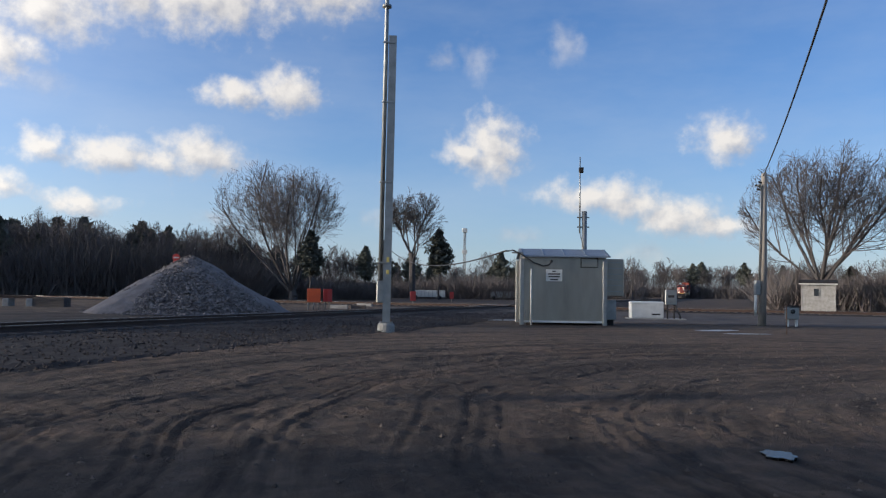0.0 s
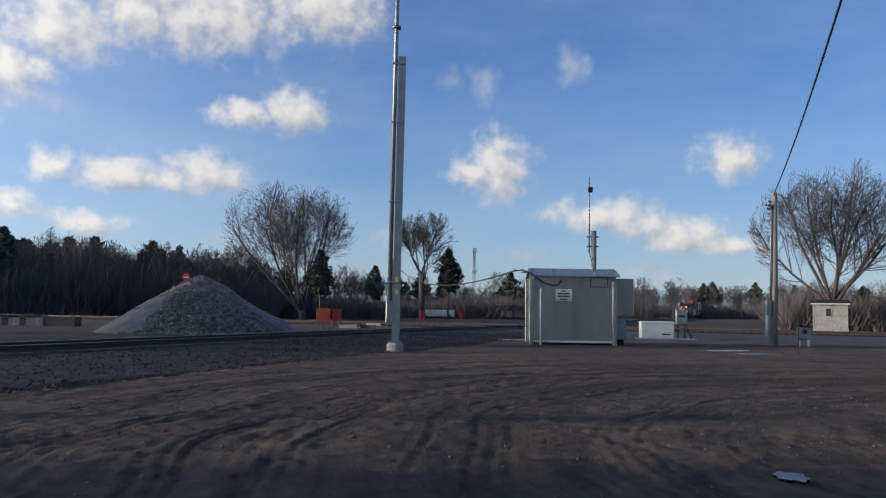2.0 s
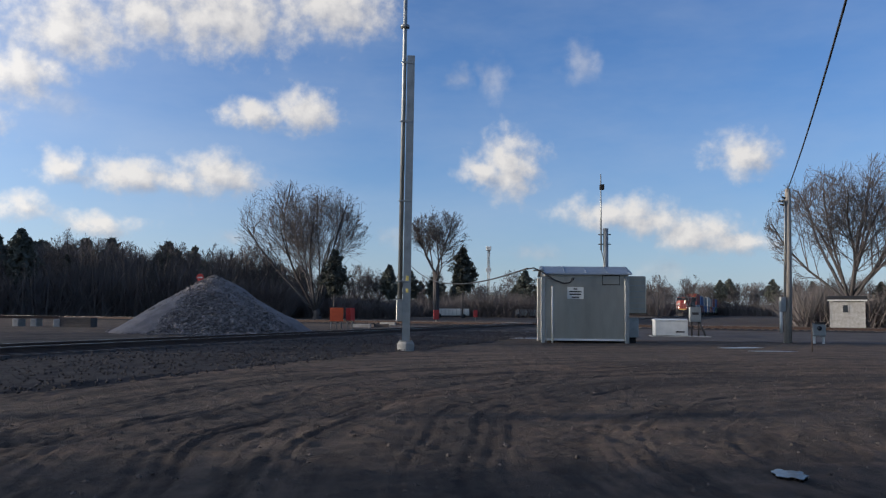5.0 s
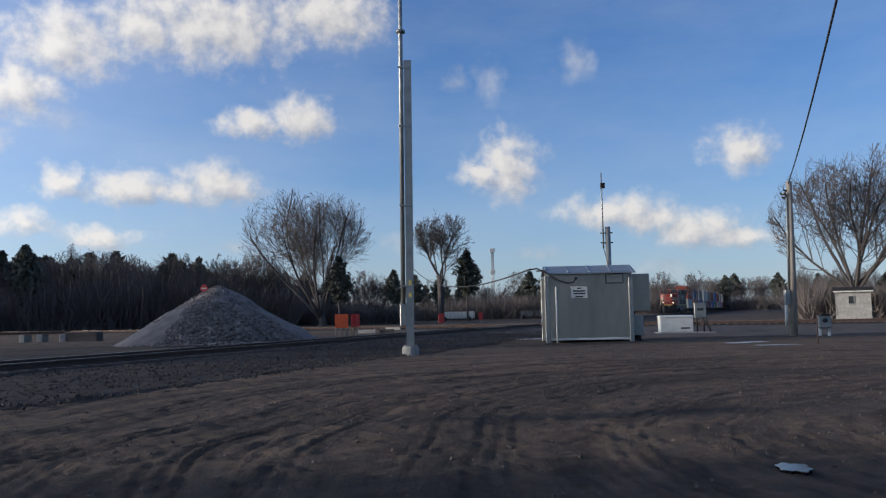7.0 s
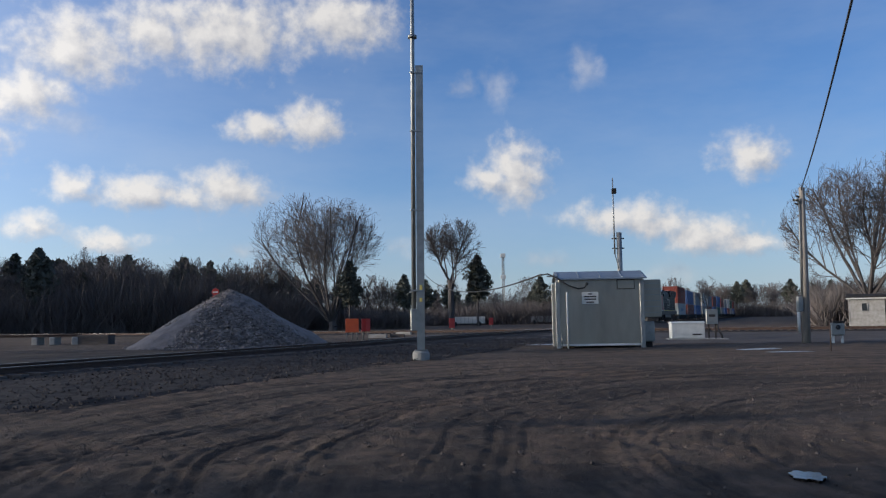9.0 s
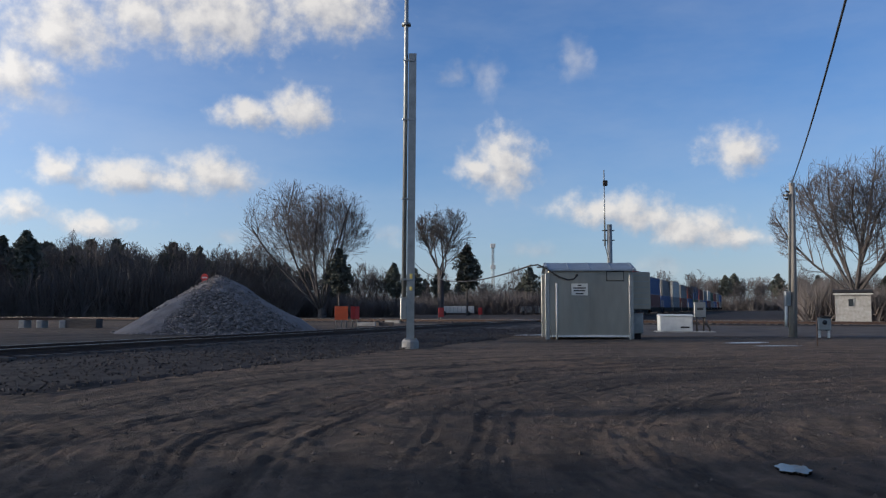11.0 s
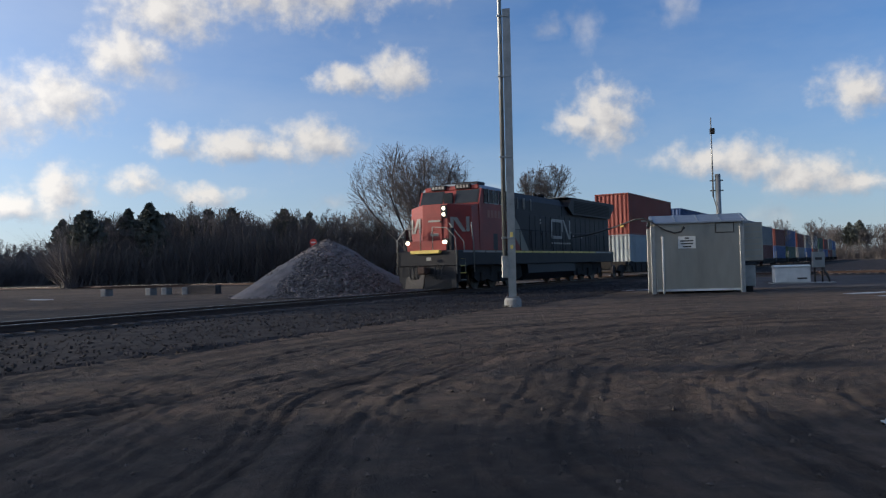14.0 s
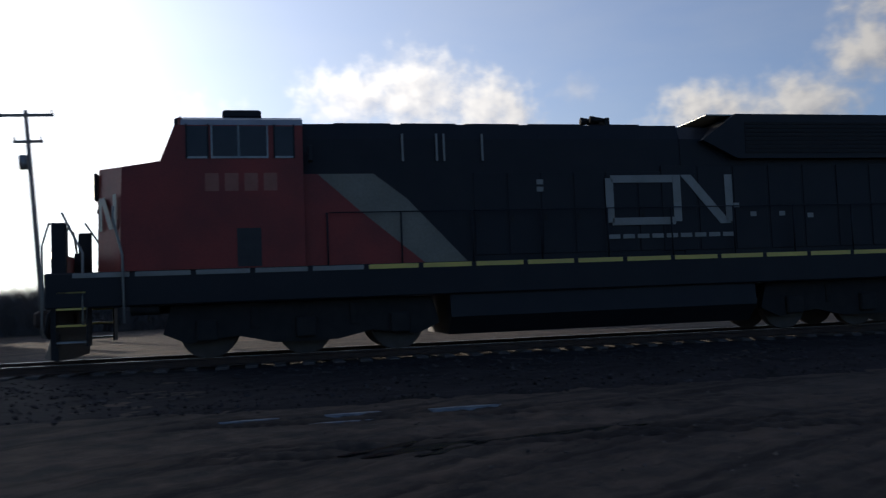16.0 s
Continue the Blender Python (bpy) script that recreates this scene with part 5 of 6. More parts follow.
def train_pose(t, back=0.0):
    """Train space: x ahead, y towards the yard, z up from the rail head; back metres behind the nose."""
    return pose(*on_track(nose_at(t) + back, 0, RAIL_TOP), 0, 0, TRACK_AZ - 90)


WHEELSETS = []


def wheelset(parent, x, radius, name="wheelset"):
    bm = bmesh.new()
    tube(bm, [(0, -0.9, 0), (0, 0.9, 0)], 0.09, 8)
    for y in (-0.75, 0.75):
        s = 1 if y > 0 else -1
        tube(bm, [(0, y - s * 0.07, 0), (0, y - s * 0.045, 0), (0, y - s * 0.045, 0), (0, y + s * 0.07, 0)],
             [radius + 0.025, radius + 0.025, radius, radius], 24)
        tube(bm, [(0, y + s * 0.07, 0), (0, y + s * 0.12, 0)], [0.17, 0.12], 10)
        for k in range(3):
            a = 2.094 * k
            box(bm, 0.25 * math.cos(a) - 0.05, 0.25 * math.cos(a) + 0.05, y + s * 0.065, y + s * 0.085, 0.25 * math.sin(a) - 0.05, 0.25 * math.sin(a) + 0.05)
    ob = part(name, bm, "wheel_steel", parent, "dark steel wheels on their axle")
    ob.location = (x, 0, radius)
    WHEELSETS.append((ob, x, radius))
    return ob


M["wheel_steel"] = material("wheel_steel", (0.06, 0.05, 0.045), (0.10, 0.085, 0.075), 0.6, 0.5, 5, 40, 0.1)


def mirrored(fn):
    for s in (1, -1):
        fn(s)


def build_locomotive():
    L = thing("locomotive", train_pose(0), "red and black diesel freight locomotive with a white diagonal band", "locomotive")
    deck = 1.70
    # frame, deck and stripe
    bm = bmesh.new()
    box(bm, -20.6, 0.75, -1.5, 1.5, 1.05, deck, 0.03)
    part("frame", bm, "loco_black", L, "black underframe and walkway")
    for s in (1, -1):
        for k in range(19):
            x = -20.2 + 1.08 * k
            bx("edge_stripe", "stripe" if 2 < k < 14 else "loco_white", L, x + 0.05, x + 1.03, s * 1.5, s * 1.512, deck - 0.1, deck - 0.012, bevel=0.0)
    # nose: chamfered corners and sloping top
    nose = [(-1.28, -1.52), (-0.55, -1.52), (0.0, -0.62), (0.0, 0.62), (-0.55, 1.52), (-1.28, 1.52)]
    bm = bmesh.new()
    lo = [bm.verts.new((x, y, deck)) for x, y in nose]
    hi = [bm.verts.new((x - (0.05 if x > -1 else 0), y * 0.985, 3.72 if x > -0.3 else (3.62 if x > -1 else 3.74))) for x, y in nose]
    skin(bm, [lo, hi])
    n = part("nose", bm, "loco_red", L, "bright red chamfered nose")
    bx("nose_door", "loco_red", n, 0.0, 0.03, -0.36, 0.36, deck + 0.08, 3.15, bevel=0.008)
    for z in (deck + 0.2, deck + 1.2):
        bx("door_hinge", "dark_steel", n, 0.03, 0.05, 0.28, 0.36, z, z + 0.08, bevel=0.0)
    bx("nose_number", "loco_white", n, 0.03, 0.036, -0.2, 0.2, 2.34, 2.46, bevel=0.0)
    bx("nose_lettering", "loco_white", n, 0.03, 0.036, -0.3, 0.3, 2.95, 3.03, bevel=0.0)
    hl = bx("headlight_housing", "loco_black", n, -0.01, 0.05, 0.33, 0.63, 3.12, 3.66, bevel=0.02, label="black housing with two headlights")
    for z in (3.26, 3.52):
        bm = bmesh.new()
        tube(bm, [(0.045, 0.48, z), (0.075, 0.48, z)], [0.075, 0.065], 14)
        part("headlight", bm, "lamp", hl, "lit headlight")
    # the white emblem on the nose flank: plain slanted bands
    def flank(s):
        bm = bmesh.new()
        d = Vector((0.55, -s * 0.9, 0)).normalized()
        nrm = Vector((0.9, s * 0.55, 0)).normalized()
        o = Vector((-0.55, s * 1.52, 0)) + nrm * 0.012

        def quad(pts):
            vs = [bm.verts.new(o + d * u + Vector((0, 0, z))) for u, z in pts]
            ws = [bm.verts.new(o + d * u + nrm * 0.006 + Vector((0, 0, z))) for u, z in pts]
            skin(bm, [vs, ws])
        for pts in ([(0.1, 2.5), (0.24, 2.5), (0.24, 3.14), (0.1, 3.14)], [(0.24, 2.5), (0.42, 2.5), (0.82, 3.1), (0.64, 3.14)],
                    [(0.78, 2.5), (0.92, 2.5), (0.92, 3.14), (0.78, 3.14)]):
            quad(pts)
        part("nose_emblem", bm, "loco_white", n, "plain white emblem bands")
    mirrored(flank)
    # cab
    bm = bmesh.new()
    extrude(bm, [(-3.92, deck), (-1.28, deck), (-1.28, 3.72), (-1.56, 4.42), (-3.92, 4.42)], -1.53, 1.53)
    cab = part("cab", bm, "loco_red", L, "red driver's cab")
    # roof slopes down at its sides
    bm = bmesh.new()
    extrude(bm, [(-1.535, 4.42), (1.535, 4.42), (1.42, 4.55), (1.0, 4.68), (0.4, 4.71), (-0.4, 4.71), (-1.0, 4.68), (-1.42, 4.55)], -3.93, -1.66, "x")
    # pale metal instead of black: the roof's sunlit look is put into the colour
    part("cab_roof", bm, "roof_metal", cab, "pale grey cab roof")
    bx("visor", "loco_red", cab, -1.67, -1.6, -1.36, 1.36, 4.43, 4.62, bevel=0.03, label="red visor over the windscreens")
    bm = bmesh.new()
    extrude(bm, [(-1.27, 3.7), (-1.27, 3.757), (-0.62, 3.642), (-0.62, 3.6)], -1.42, 1.42)
    part("glare_panel", bm, "loco_black", n, "black glare panel below the windscreens")
    bx("air_conditioner", "loco_black", cab, -3.15, -2.4, -0.95, 0.95, 4.69, 4.85, bevel=0.03)
    bx("horn_rail", "dark_steel", cab, -3.85, -3.6, -0.5, 0.5, 4.69, 4.74, bevel=0.01)
    # windscreens lie on the sloping front
    def screen(y0, y1):
        bm = bmesh.new()
        slope = Vector((-0.34, 0, 0.83)).normalized()
        nrm = Vector((0.83, 0, 0.34)).normalized()
        for inset, out, mat in ((0.0, 0.012, "loco_black"), (0.05, 0.022, "glass")):
            b2 = bmesh.new()
            base = Vector((-1.28, 0, 3.72)) + slope * (0.08 + inset)
            top = Vector((-1.28, 0, 3.72)) + slope * (0.74 - inset)
            ring = [base + Vector((0, y0 + inset, 0)), base + Vector((0, y1 - inset, 0)), top + Vector((0, y1 - inset, 0)), top + Vector((0, y0 + inset, 0))]
            skin(b2, [[b2.verts.new(p + nrm * 0.001) for p in ring], [b2.verts.new(p + nrm * out) for p in ring]])
            part("windscreen" if mat == "glass" else "screen_gasket", b2, mat, cab, "dark windscreen" if mat == "glass" else "")
        bm.free()
    screen(0.3, 1.46)
    screen(-1.46, -0.3)
    bx("door_screen", "glass", cab, -1.36, -1.27, -0.22, 0.22, 3.78, 4.3, bevel=0.01)
    for s in (1, -1):
        bx("number_board", "loco_black", cab, -1.75, -1.5, s * 0.62 - 0.38, s * 0.62 + 0.38, 4.46, 4.68, bevel=0.03, label="lit number board")
        for k in range(4):
            y = s * 0.62 - 0.24 + 0.16 * k
            bx("number_bar", "loco_white", cab, -1.505, -1.49, y - 0.05, y + 0.05, 4.51, 4.63, bevel=0.0)
        # side windows, mirror and number bars
        for x0, x1 in ((-3.74, -3.4), (-3.24, -2.74), (-2.7, -2.24), (-2.14, -1.78)):
            w = bx("side_window", "glass", cab, x0, x1, s * 1.525, s * 1.54, 3.82, 4.4, bevel=0.0)
            for f in (x0 - 0.03, x1):
                bx("window_frame", "loco_black" if x0 < -3.3 or x0 > -2.2 else "galvanised", w, f, f + 0.03, s * 1.525, s * 1.555, 3.78, 4.44, bevel=0.0)
            bx("window_frame", "galvanised", w, x0, x1, s * 1.525, s * 1.552, 3.78, 3.82, bevel=0.0)
        bx("mirror", "loco_black", cab, -4.1, -4.02, s * 1.5, s * 1.72, 3.7, 4.0, bevel=0.01)
        for k in range(4):
            bx("number_bar", M["faded"], cab, -3.42 + 0.36 * k, -3.17 + 0.36 * k, s * 1.53, s * 1.536, 3.16, 3.5, bevel=0.0, label="pale number bar")
        # flat black plate; its black stands for the shade inside a step recess
        bx("cab_step_recess", "black", cab, -3.1, -2.65, s * 1.527, s * 1.534, deck + 0.02, deck + 0.75, bevel=0.0)
    # hood
    bm = bmesh.new()
    extrude(bm, [(-1.32, deck), (1.32, deck), (1.32, 4.2), (1.2, 4.52), (0.6, 4.64), (-0.6, 4.64), (-1.2, 4.52), (-1.32, 4.2)], -11.95, -3.92, "x")
    hood = part("hood", bm, "loco_black", L, "black engine hood")
    for s in (1, -1):
        bm = bmesh.new()
        extrude(bm, [(-3.93, deck + 0.01), (-6.27, deck + 0.01), (-4.97, 2.8), (-4.2, 3.5), (-3.93, 3.5)], s * 1.315, s * 1.338)
        part("red_panel", bm, "loco_red", hood, "red front of the hood")
        bm = bmesh.new()
        extrude(bm, [(-6.27, deck + 0.01), (-7.15, deck + 0.01), (-5.95, 3.0), (-5.3, 3.5), (-4.2, 3.5), (-4.97, 2.8)], s * 1.315, s * 1.336)
        part("white_band", bm, "band", hood, "white diagonal band")
        for x in (-5.9, -6.6, -6.75, -7.55):
            bx("grab_iron", "loco_white", hood, x - 0.02, x + 0.02, s * 1.32, s * 1.36, 3.75, 4.3, bevel=0.0)
        for x in np.arange(-11.6, -7.9, 0.72):
            bx("hood_door", "loco_black", hood, x, x + 0.66, s * 1.322, s * 1.342, deck + 0.12, 3.5, bevel=0.006)
            bx("door_latch", "dark_steel", hood, x + 0.56, x + 0.61, s * 1.342, s * 1.36, 2.5, 2.62, bevel=0.0)
        for x in np.arange(-11.4, -4.5, 1.4):
            bx("roof_hatch", "loco_black", hood, x, x + 1.2, s * 0.1, s * 0.58, 4.638, 4.68, bevel=0.01)
        for x, z in ((-8.75, 3.3), (-8.75, 3.15), (-13.6, 2.55), (-14.3, 2.55), (-15.0, 2.5), (-13.2, 2.75)):
            bx("warning_label", "loco_white", hood, x - 0.07, x + 0.07, s * (1.342 if x > -12 else 1.36), s * (1.35 if x > -12 else 1.37), z - 0.05, z + 0.05, bevel=0.0)
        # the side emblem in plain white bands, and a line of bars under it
        bm = bmesh.new()
        y0, y1 = s * 1.362, s * 1.374
        for x0, x1, z0, z1 in ((-11.75, -10.3, 3.26, 3.42), (-11.75, -10.3, 2.36, 2.52), (-10.36, -10.18, 2.42, 3.36), (-11.9, -11.72, 2.42, 3.42), (-13.12, -12.94, 2.4, 3.42)):
            box(bm, x0, x1, y0, y1, z0, z1, 0.004)
        extrude(bm, [(-11.9, 3.42), (-12.15, 3.42), (-13.06, 2.36), (-12.8, 2.36)], y0, y1)
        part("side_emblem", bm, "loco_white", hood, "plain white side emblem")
        for k in range(9):
            x = -10.2 - 0.33 * k
            bx("lettering", "loco_white", hood, x - 0.26, x, s * 1.362, s * 1.37, 2.08, 2.17, bevel=0.0)
    rod("horn", "dark_steel", hood, [(-10.5, 0.5, 4.74), (-10.05, 0.5, 4.76)], [0.04, 0.09], 8)
    rod("horn", "dark_steel", hood, [(-10.5, 0.8, 4.72), (-10.15, 0.8, 4.74)], [0.04, 0.08], 8)
    bx("horn_bracket", "dark_steel", hood, -10.56, -10.46, 0.4, 0.9, 4.5, 4.76)
    # engine room and flared radiator
    bm = bmesh.new()
    extrude(bm, [(-1.34, deck), (1.34, deck), (1.34, 4.2), (0.9, 4.55), (-0.9, 4.55), (-1.34, 4.2)], -20.2, -11.95, "x")
    rear = part("engine_room", bm, "loco_black", L, "black engine room")
    bm = bmesh.new()
    extrude(bm, [(-12.4, 4.15), (-13.2, 4.72), (-20.9, 4.72), (-20.9, 4.45), (-19.9, 3.75), (-13.2, 3.75)], -1.53, 1.53)
    rad = part("radiator", bm, "loco_black", L, "black flared radiator housing")
    for x in np.arange(-20.6, -13.3, 0.9):
        bx("radiator_cap", "galvanised", rad, x, x + 0.8, -1.35, 1.35, 4.715, 4.745, bevel=0.005)
    for s in (1, -1):
        for z in np.arange(3.86, 4.5, 0.09):
            bx("radiator_louvre", "dark_steel", rad, -19.8, -13.4, s * 1.53, s * 1.545, z, z + 0.05, bevel=0.0)
        for x in np.arange(-19.9, -12.2, 0.85):
            bx("engine_door", "loco_black", rear, x, x + 0.78, s * 1.342, s * 1.36, deck + 0.1, 3.62, bevel=0.006)
    # rear and front platforms with rails
    for s in (1, -1):
        rod("handrail", "loco_white", L, [(0.55, s * 1.0, deck + 1.15), (0.1, s * 1.45, deck + 0.35), (0.1, s * 1.5, 0.75)], 0.024, 6, "white grab rail by the steps")
        rod("handrail", "loco_white", L, [(-0.45, s * 1.55, deck + 1.2), (-0.45, s * 1.56, deck + 0.95), (-0.6, s * 1.56, deck + 0.3), (-0.62, s * 1.56, 0.75)], 0.024, 6, "white grab rail by the steps")
        rod("handrail", "loco_white", L, [(0.75, s * 0.3, deck + 0.02), (0.75, s * 0.3, deck + 1.0), (0.78, s * 1.0, deck + 0.95), (0.8, s * 1.42, deck + 0.5), (0.8, s * 1.46, 0.7)], 0.022, 6, "white front grab rail")
        rod("side_rail", "loco_black", L, [(-4.4, s * 1.47, deck + 1.02), (-12, s * 1.47, deck + 1.02), (-20.3, s * 1.47, deck + 1.02)], 0.012, 5)
        for x in np.arange(-20.3, -4.3, 1.45):
            rod("rail_post", "loco_black", L, [(x, s * 1.47, deck - 0.05), (x, s * 1.47, deck + 1.02)], 0.02, 5)
        # ladder steps in the corner
        for k in range(4):
            bx("step", "stripe" if k else "galvanised", L, 0.05, 0.55, s * 1.15, s * 1.5, 0.42 + 0.3 * k, 0.46 + 0.3 * k, bevel=0.005, label="yellow-edged ladder step")
        for x in (0.03, 0.57):
            bx("step_side", "loco_black", L, x - 0.012, x + 0.012, s * 1.12, s * 1.5, 0.36, 1.2, bevel=0.0)
        bm = bmesh.new()
        tube(bm, [(0.72, s * 0.9, deck + 0.35), (0.84, s * 0.9, deck + 0.35)], [0.075, 0.07], 12)
        d = part("ditch_light", bm, "lamp", L, "lit ditch light")
        bx("lamp_bracket", "loco_black", L, 0.6, 0.72, s * 0.9 - 0.13, s * 0.9 + 0.13, deck, deck + 0.5)
        bx("rear_rail", "loco_white", L, -20.66, -20.62, s * 1.3, s * 1.35, 0.8, deck + 1.0, bevel=0.0)
        bx("brake_stand", "loco_black", L, 0.45, 0.7, s * 1.12 - 0.06, s * 1.12 + 0.06, deck, deck + 0.95, bevel=0.01)
    bx("end_plate", "loco_red", L, 0.72, 0.76, -0.95, 0.95, deck, deck + 0.42, label="red end plate")
    bx("anticlimber", "stripe", L, 0.74, 0.95, -0.7, 0.7, deck - 0.12, deck + 0.02, label="yellow anticlimber")
    # pilot, plough and coupler
    bm = bmesh.new()
    extrude(bm, [(-1.35, 0.12), (0.0, 0.08), (1.35, 0.12), (1.35, 1.2), (-1.35, 1.2)], 0.55, 0.68, "x")
    part("pilot", bm, "loco_black", L, "black pilot plate")
    for s in (1, -1):
        bm = bmesh.new()
        lo = [bm.verts.new(p) for p in ((1.12, 0.02 * s, 0.1), (0.62, 1.3 * s, 0.1), (0.55, 1.3 * s, 0.1), (1.0, 0.02 * s, 0.1))]
        hi = [bm.verts.new(p) for p in ((0.92, 0.02 * s, 0.72), (0.6, 1.3 * s, 0.6), (0.53, 1.3 * s, 0.6), (0.84, 0.02 * s, 0.72))]
        skin(bm, [lo, hi])
        part("plough", bm, "plough", L, "worn steel snowplough blade")
        for y in (0.45, 0.62, 0.8):
            rod("air_hose", "black", L, [(0.72, s * y, 1.1), (0.86, s * y, 0.95), (0.92, s * (y - 0.05), 0.62), (0.86, s * (y - 0.1), 0.5)], 0.028, 6)
    bx("coupler_shank", "rust", L, 0.5, 1.02, -0.12, 0.12, 0.76, 0.98)
    bx("coupler_head", "rust", L, 0.98, 1.28, -0.2, 0.2, 0.7, 1.04, bevel=0.06)
    bx("plate_tag", "loco_white", L, 0.96, 0.975, 0.1, 0.32, 1.28, 1.42, bevel=0.0)
    # fuel tank, bogies
    bm = bmesh.new()
    extrude(bm, [(-1.4, 1.15), (-1.45, 0.6), (-1.1, 0.24), (1.1, 0.24), (1.45, 0.6), (1.4, 1.15)], -13.5, -6.75, "x")
    part("fuel_tank", bm, "loco_black", L, "black fuel tank")
    for s in (1, -1):
        rod("air_reservoir", "loco_black", L, [(-13.3, s * 1.25, 1.0), (-9.0, s * 1.25, 1.0)], 0.16, 10)
        rod("brake_cylinder", "dark_steel", L, [(-1.2, s * 1.3, 1.0), (-0.7, s * 1.3, 1.0)], 0.12, 8)
    for c in (-3.9, -16.4):
        bm = bmesh.new()
        for s in (1, -1):
            extrude(bm, [(c - 2.65, 0.5), (c - 2.5, 1.04), (c + 2.5, 1.04), (c + 2.65, 0.5), (c + 2.2, 0.3), (c + 1.3, 0.42), (c + 0.6, 0.26), (c - 0.6, 0.26), (c - 1.3, 0.42), (c - 2.2, 0.3)], s * 1.05, s * 1.2)
            for x in (c - 1.85, c, c + 1.85):
                box(bm, x - 0.2, x + 0.2, s * 1.0, s * 1.3, 0.34, 0.74, 0.03)
            for x in (c - 0.95, c + 0.95):
                tube(bm, [(x, s * 1.15, 0.55), (x, s * 1.15, 0.95)], 0.11, 8)
        box(bm, c - 2.2, c + 2.2, -1.05, 1.05, 0.7, 0.95)
        b = part("bogie", bm, "dark_steel", L, "grimy three-axle bogie frame")
        for x in (c - 1.85, c, c + 1.85):
            wheelset(b, x, 0.535)
    return L


M["faded"] = material("faded_number", (0.34, 0.13, 0.09), (0.25, 0.09, 0.06), 0.6, 0, 3, 20, 0.0)
M["band"] = material("dirty_white_band", (0.24, 0.215, 0.165), (0.14, 0.125, 0.095), 0.6, 0, 1.2, 18, 0.03)
M["plough"] = material("worn_plough", (0.04, 0.037, 0.034), (0.018, 0.016, 0.015), 0.7, 0.2, 3, 30, 0.2)


def corrugated(bm, length, half, z0, z1, pitch=0.28, depth=0.036):
    """A container's walls: ribs on both sides and on the ends."""
    def wave(n, a0, a1):
        pts = []
        for k in range(n):
            f = (a1 - a0) / n
            x = a0 + f * k
            pts += [(x, 0), (x + f * 0.3, 0), (x + f * 0.5, 1), (x + f * 0.8, 1)]
        return pts
    n, m = int(length / pitch), 8
    ring = [(x, -half + depth * d) for x, d in wave(n, -length / 2, length / 2)]
    ring += [(length / 2 - depth * d, y) for y, d in wave(m, -half, half)]
    ring += [(-x, half - depth * d) for x, d in wave(n, -length / 2, length / 2)]
    ring += [(-length / 2 + depth * d, -y) for y, d in wave(m, -half, half)]
    skin(bm, [[bm.verts.new((x, y, z)) for x, y in ring] for z in (z0, z1)])


CONTAINER = {}


def build_container(length, height):
    """Meshes for one container size, shared by all of that size."""
    half = 1.22
    out = {}
    bm = bmesh.new()
    corrugated(bm, length - 0.1, half - 0.02, 0.1, height - 0.06)
    bmesh.ops.recalc_face_normals(bm, faces=bm.faces)
    out["shell"] = bpy.data.meshes.new("shell")
    bm.to_mesh(out["shell"])
    bm.free()
    bm = bmesh.new()
    for y in (-half, half - 0.1):
        for z in (0.0, height - 0.1):
            box(bm, -length / 2, length / 2, y, y + 0.1, z, z + 0.1, 0.01)
    for x in (-length / 2, length / 2 - 0.12):
        for z in (0.0, height - 0.1):
            box(bm, x, x + 0.12, -half, half, z + 0.002, z + 0.098, 0.01)
        for y in (-half - 0.002, half - 0.128):
            box(bm, x - 0.002, x + 0.118, y, y + 0.13, 0.0, height, 0.012)
    box(bm, -length / 2 + 0.1, length / 2 - 0.1, -half + 0.05, half - 0.05, height - 0.07, height - 0.03)
    bmesh.ops.recalc_face_normals(bm, faces=bm.faces)
    out["corner_frame"] = bpy.data.meshes.new("corner_frame")
    bm.to_mesh(out["corner_frame"])
    bm.free()
    return out


def container(parent_t, back, z, length, height, mat, label, marks):
    key = (length, height)
    if key not in CONTAINER:
        CONTAINER[key] = build_container(*key)
    c = thing("shipping_container", train_pose(0, back) @ Matrix.Translation((0, 0, z)), label, "container", "containers on the train")
    for nm, me in CONTAINER[key].items():
        ob = new(nm, me.copy())
        ob.data.materials.append(mat)
        ob.parent = c
    for (x, zc, w, h) in marks:
        for s in (1, -1):
            bx("side_lettering", M["mark_" + label.split()[0]] if "mark_" + label.split()[0] in M else "loco_white", c,
               s * x - w / 2, s * x + w / 2, s * 1.205, s * 1.226, zc - h / 2, zc + h / 2, bevel=0.0)
    for y in (-0.5, -0.2, 0.2, 0.5):
        rod("lock_rod", "galvanised", c, [(-length / 2 - 0.015, y, 0.15), (-length / 2 - 0.015, y, height - 0.15)], 0.02, 5)
    return c


def paint(name, c):
    return material(name, tuple(0.75 * v for v in c), tuple(0.5 * v for v in c), 0.6, 0, 0.7, 14, 0.08)


BOX = {
    "brown": paint("container_brown_red", (0.30, 0.055, 0.035)), "pale": paint("container_pale_grey", (0.42, 0.47, 0.48)),
    "blue": paint("container_blue", (0.04, 0.10, 0.26)), "grey": paint("container_grey", (0.22, 0.23, 0.24)),
    "white": paint("container_white", (0.55, 0.55, 0.52)), "green": paint("container_dark_green", (0.03, 0.09, 0.06)),
    "maroon": paint("container_maroon", (0.16, 0.035, 0.03)),
}
M["mark_pale"] = material("faded_blue_marks", (0.10, 0.16, 0.26), (0.08, 0.12, 0.2), 0.6, 0, 2, 20, 0.0)
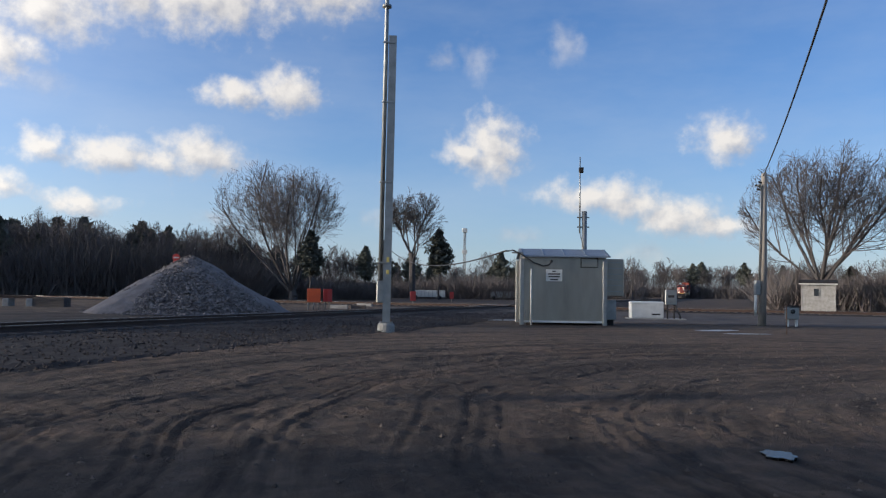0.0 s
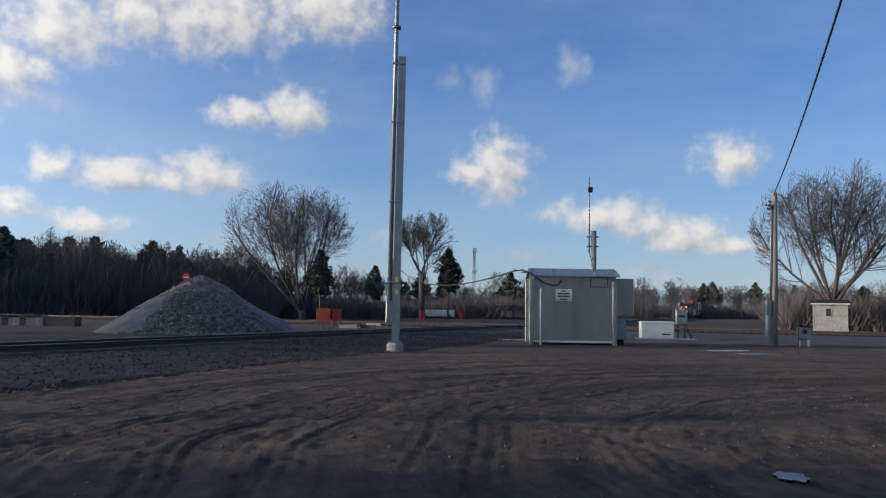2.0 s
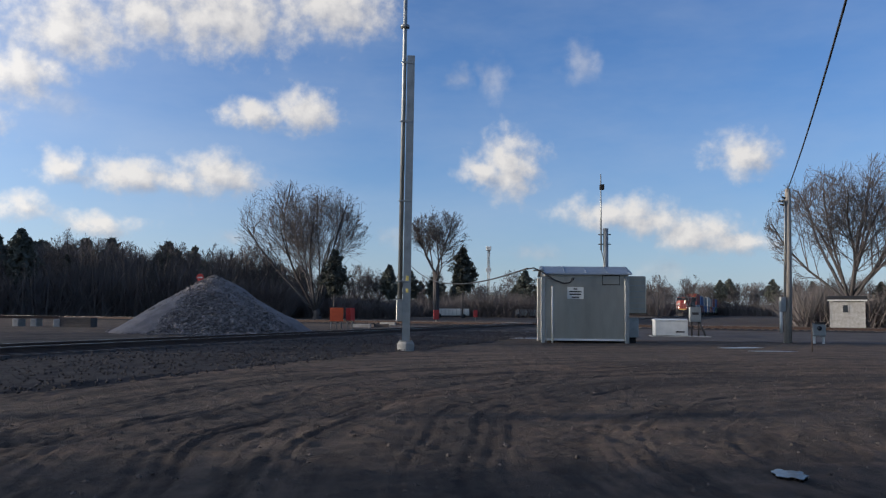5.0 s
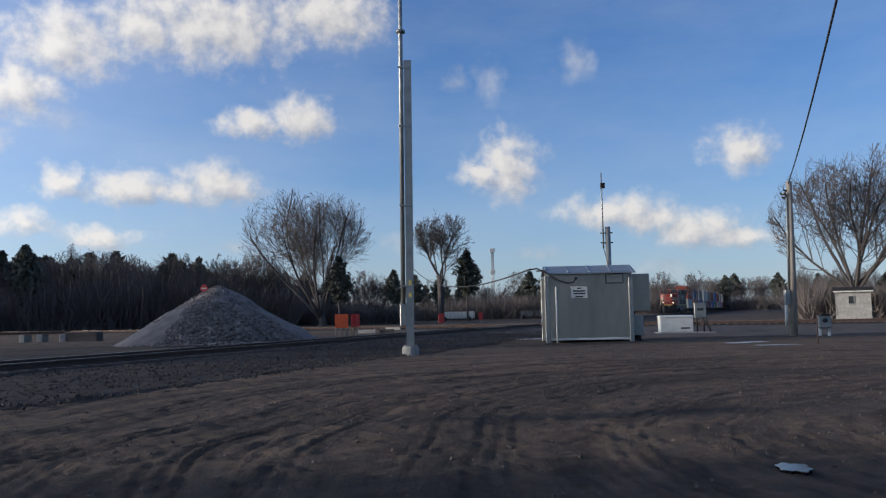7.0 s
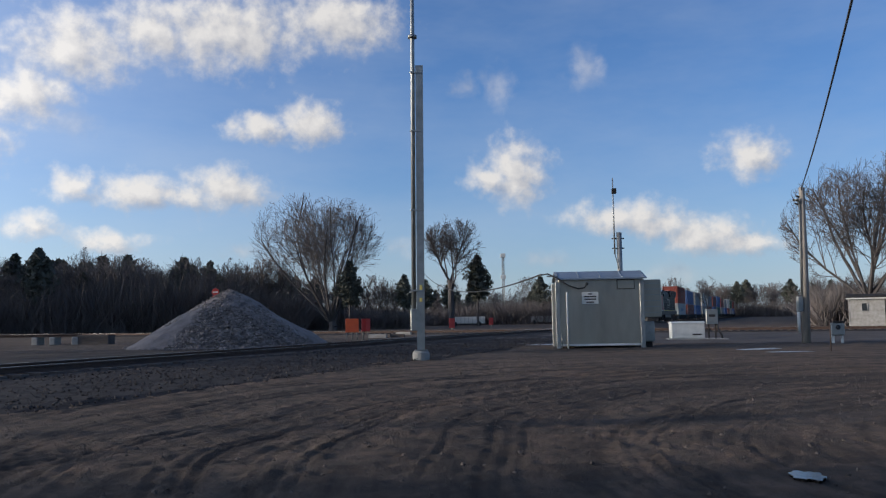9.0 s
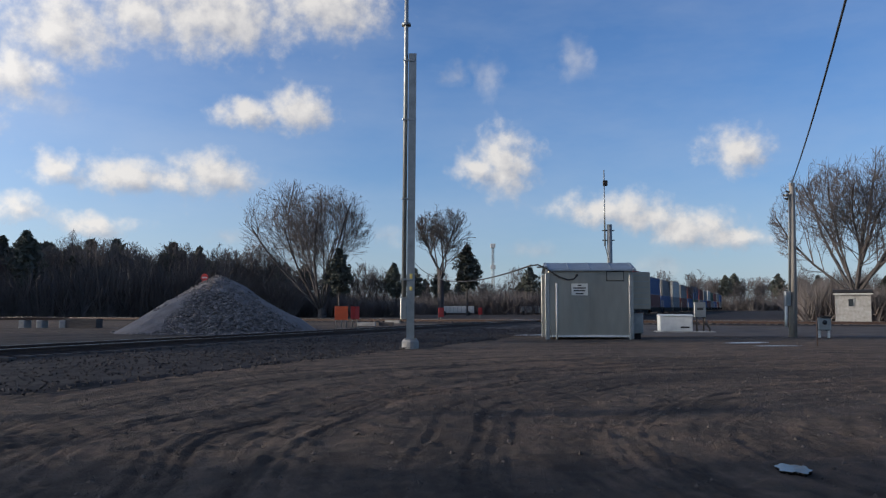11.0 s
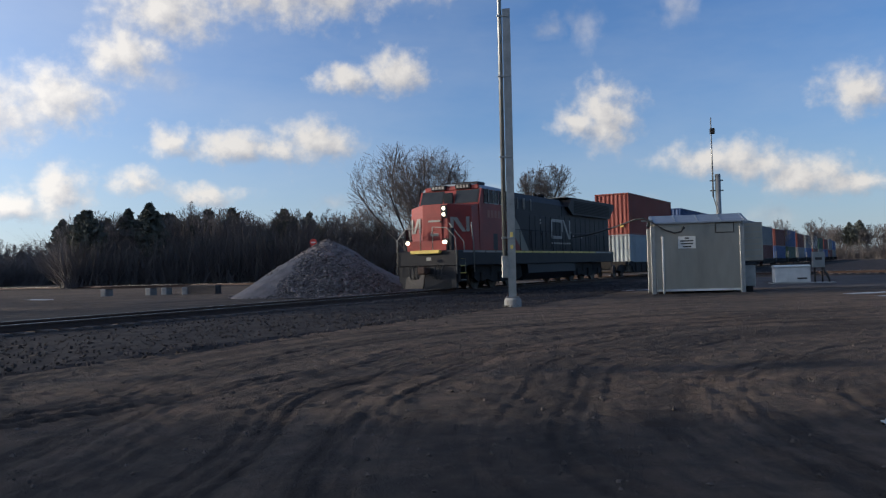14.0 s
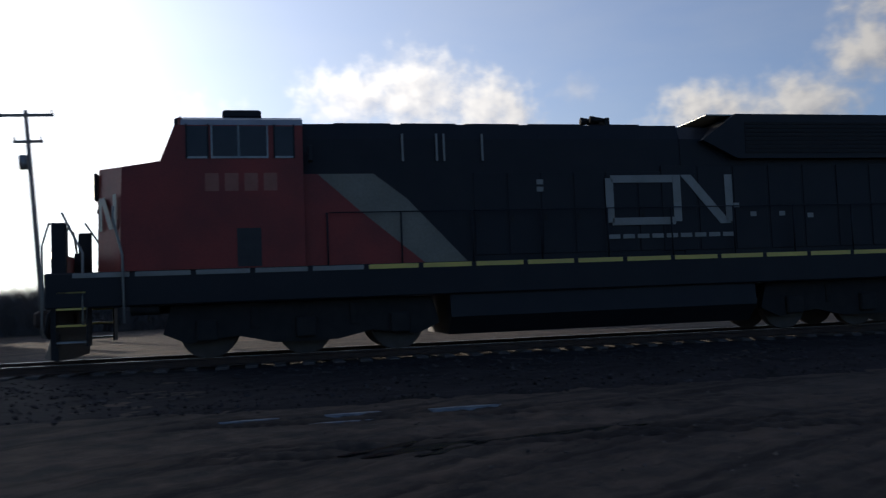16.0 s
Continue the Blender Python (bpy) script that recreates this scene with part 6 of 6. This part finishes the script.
FULL = {"brown": "brown-red corrugated shipping container with yellow tag", "pale": "pale blue-grey corrugated shipping container with faded marks",
        "blue": "blue corrugated steel shipping container on the train", "grey": "grey corrugated steel shipping container on the train",
        "white": "white corrugated steel shipping container on the train", "green": "dark green corrugated shipping container on the train",
        "maroon": "maroon corrugated steel shipping container on the train"}
STACKS = [("pale", "brown"), ("maroon", "blue"), ("blue", "grey"), ("grey", "white"), ("maroon", "grey"), ("blue", "maroon"), ("green", "blue"),
          ("grey", "maroon"), ("blue", "grey"), ("maroon", "white"), ("grey", "green"), ("blue", "maroon"), ("maroon", "grey"), ("grey", "blue")]
FIRST_CAR, CAR_PITCH = 31.5, 15.6
MOVING = []


def build_cars():
    base = None
    for k, (low, high) in enumerate(STACKS):
        back = FIRST_CAR + CAR_PITCH * k
        if base is None:
            w = thing("well_car", train_pose(0, back), "dark low-slung well car carrying stacked containers", "rail car", "well cars")
            for s in (1, -1):
                bm = bmesh.new()
                extrude(bm, [(-7.0, 1.05), (-6.3, 1.05), (-5.9, 1.0), (5.9, 1.0), (6.3, 1.05), (7.0, 1.05), (7.0, 0.8), (6.4, 0.75), (6.1, 0.32), (-6.1, 0.32), (-6.4, 0.75), (-7.0, 0.8)], s * 1.34, s * 1.42)
                part("side_sill", bm, "dark_steel", w, "grimy steel side sill")
                for x in np.arange(-5.6, 5.7, 1.4):
                    bx("sill_rib", "dark_steel", w, x - 0.05, x + 0.05, s * 1.42, s * 1.48, 0.34, 0.98, bevel=0.01)
            bx("well_floor", "dark_steel", w, -6.2, 6.2, -1.34, 1.34, 0.26, 0.34)
            for s in (1, -1):
                bx("end_platform", "dark_steel", w, s * 6.15, s * 7.6, -1.3, 1.3, 0.82, 1.06, bevel=0.02)
                rod("end_ladder", "loco_white", w, [(s * 6.75, 1.36, 0.5), (s * 6.75, 1.36, 2.1)], 0.02, 5, "pale ladder rail")
                rod("end_ladder", "loco_white", w, [(s * 7.15, 1.36, 0.5), (s * 7.15, 1.36, 2.1)], 0.02, 5, "pale ladder rail")
            bm = bmesh.new()
            for s in (1, -1):
                extrude(bm, [(6.75, 0.45), (7.2, 0.8), (8.4, 0.8), (8.85, 0.45), (8.3, 0.4), (8.0, 0.3), (7.6, 0.3), (7.3, 0.4)], s * 1.0, s * 1.12)
            box(bm, 7.65, 7.95, -1.0, 1.0, 0.5, 0.84)
            b = part("bogie", bm, "dark_steel", w, "grimy two-axle bogie")
            for x in (6.95, 8.65):
                wheelset(b, x, 0.42)
            base = w
        else:
            w = copy_thing(base, train_pose(0, back))
            if k < 3:
                WHEELSETS.extend((o, o.location.x, 0.42) for o in w.children_recursive if o.name.startswith("wheelset"))
        MOVING.append((w, back, 0.0))
        tall = 2.9 if k % 3 == 0 else 2.6
        a = container(w, back, 0.34, 12.19, 2.6, BOX[low], FULL[low], [(1.5, 1.5, 0.55, 0.5), (0.7, 1.5, 0.55, 0.5), (-0.1, 1.5, 0.55, 0.5), (-0.9, 1.5, 0.55, 0.5), (-1.7, 1.5, 0.55, 0.5)] if low == "pale" else [])
        c = container(w, back, 0.34 + 2.602, 12.19, tall, BOX[high], FULL[high], [])
        if k == 0:
            bx("tag", "stripe", c, 6.1, 6.125, 0.55, 0.8, 0.5, 0.75, bevel=0.0, label="yellow tag")
        MOVING.append((a, back, 0.34))
        MOVING.append((c, back, 0.34 + 2.602))


locomotive = build_locomotive()
build_cars()


# ---------------------------------------------------------------- movement
def motions():
    times = [t for t, s in RUN]
    walk(locomotive, [(t, train_pose(t)) for t in times])
    for ob, back, z in MOVING:
        walk(ob, [(t, train_pose(t, back) @ Matrix.Translation((0, 0, z))) for t in times])
    walk(clouds, [(t, pose(0, 0, 0, 0, 0, 0.1 * (t - 8))) for t in (0, 4, 8, 12, 16)])
    for ob, x, r in WHEELSETS:
        step = 1 / 30
        walk(ob, [(k * step, pose(x, 0, r) @ Matrix.Rotation(SPEED * k * step / r, 4, "Y")) for k in range(481)])


motions()
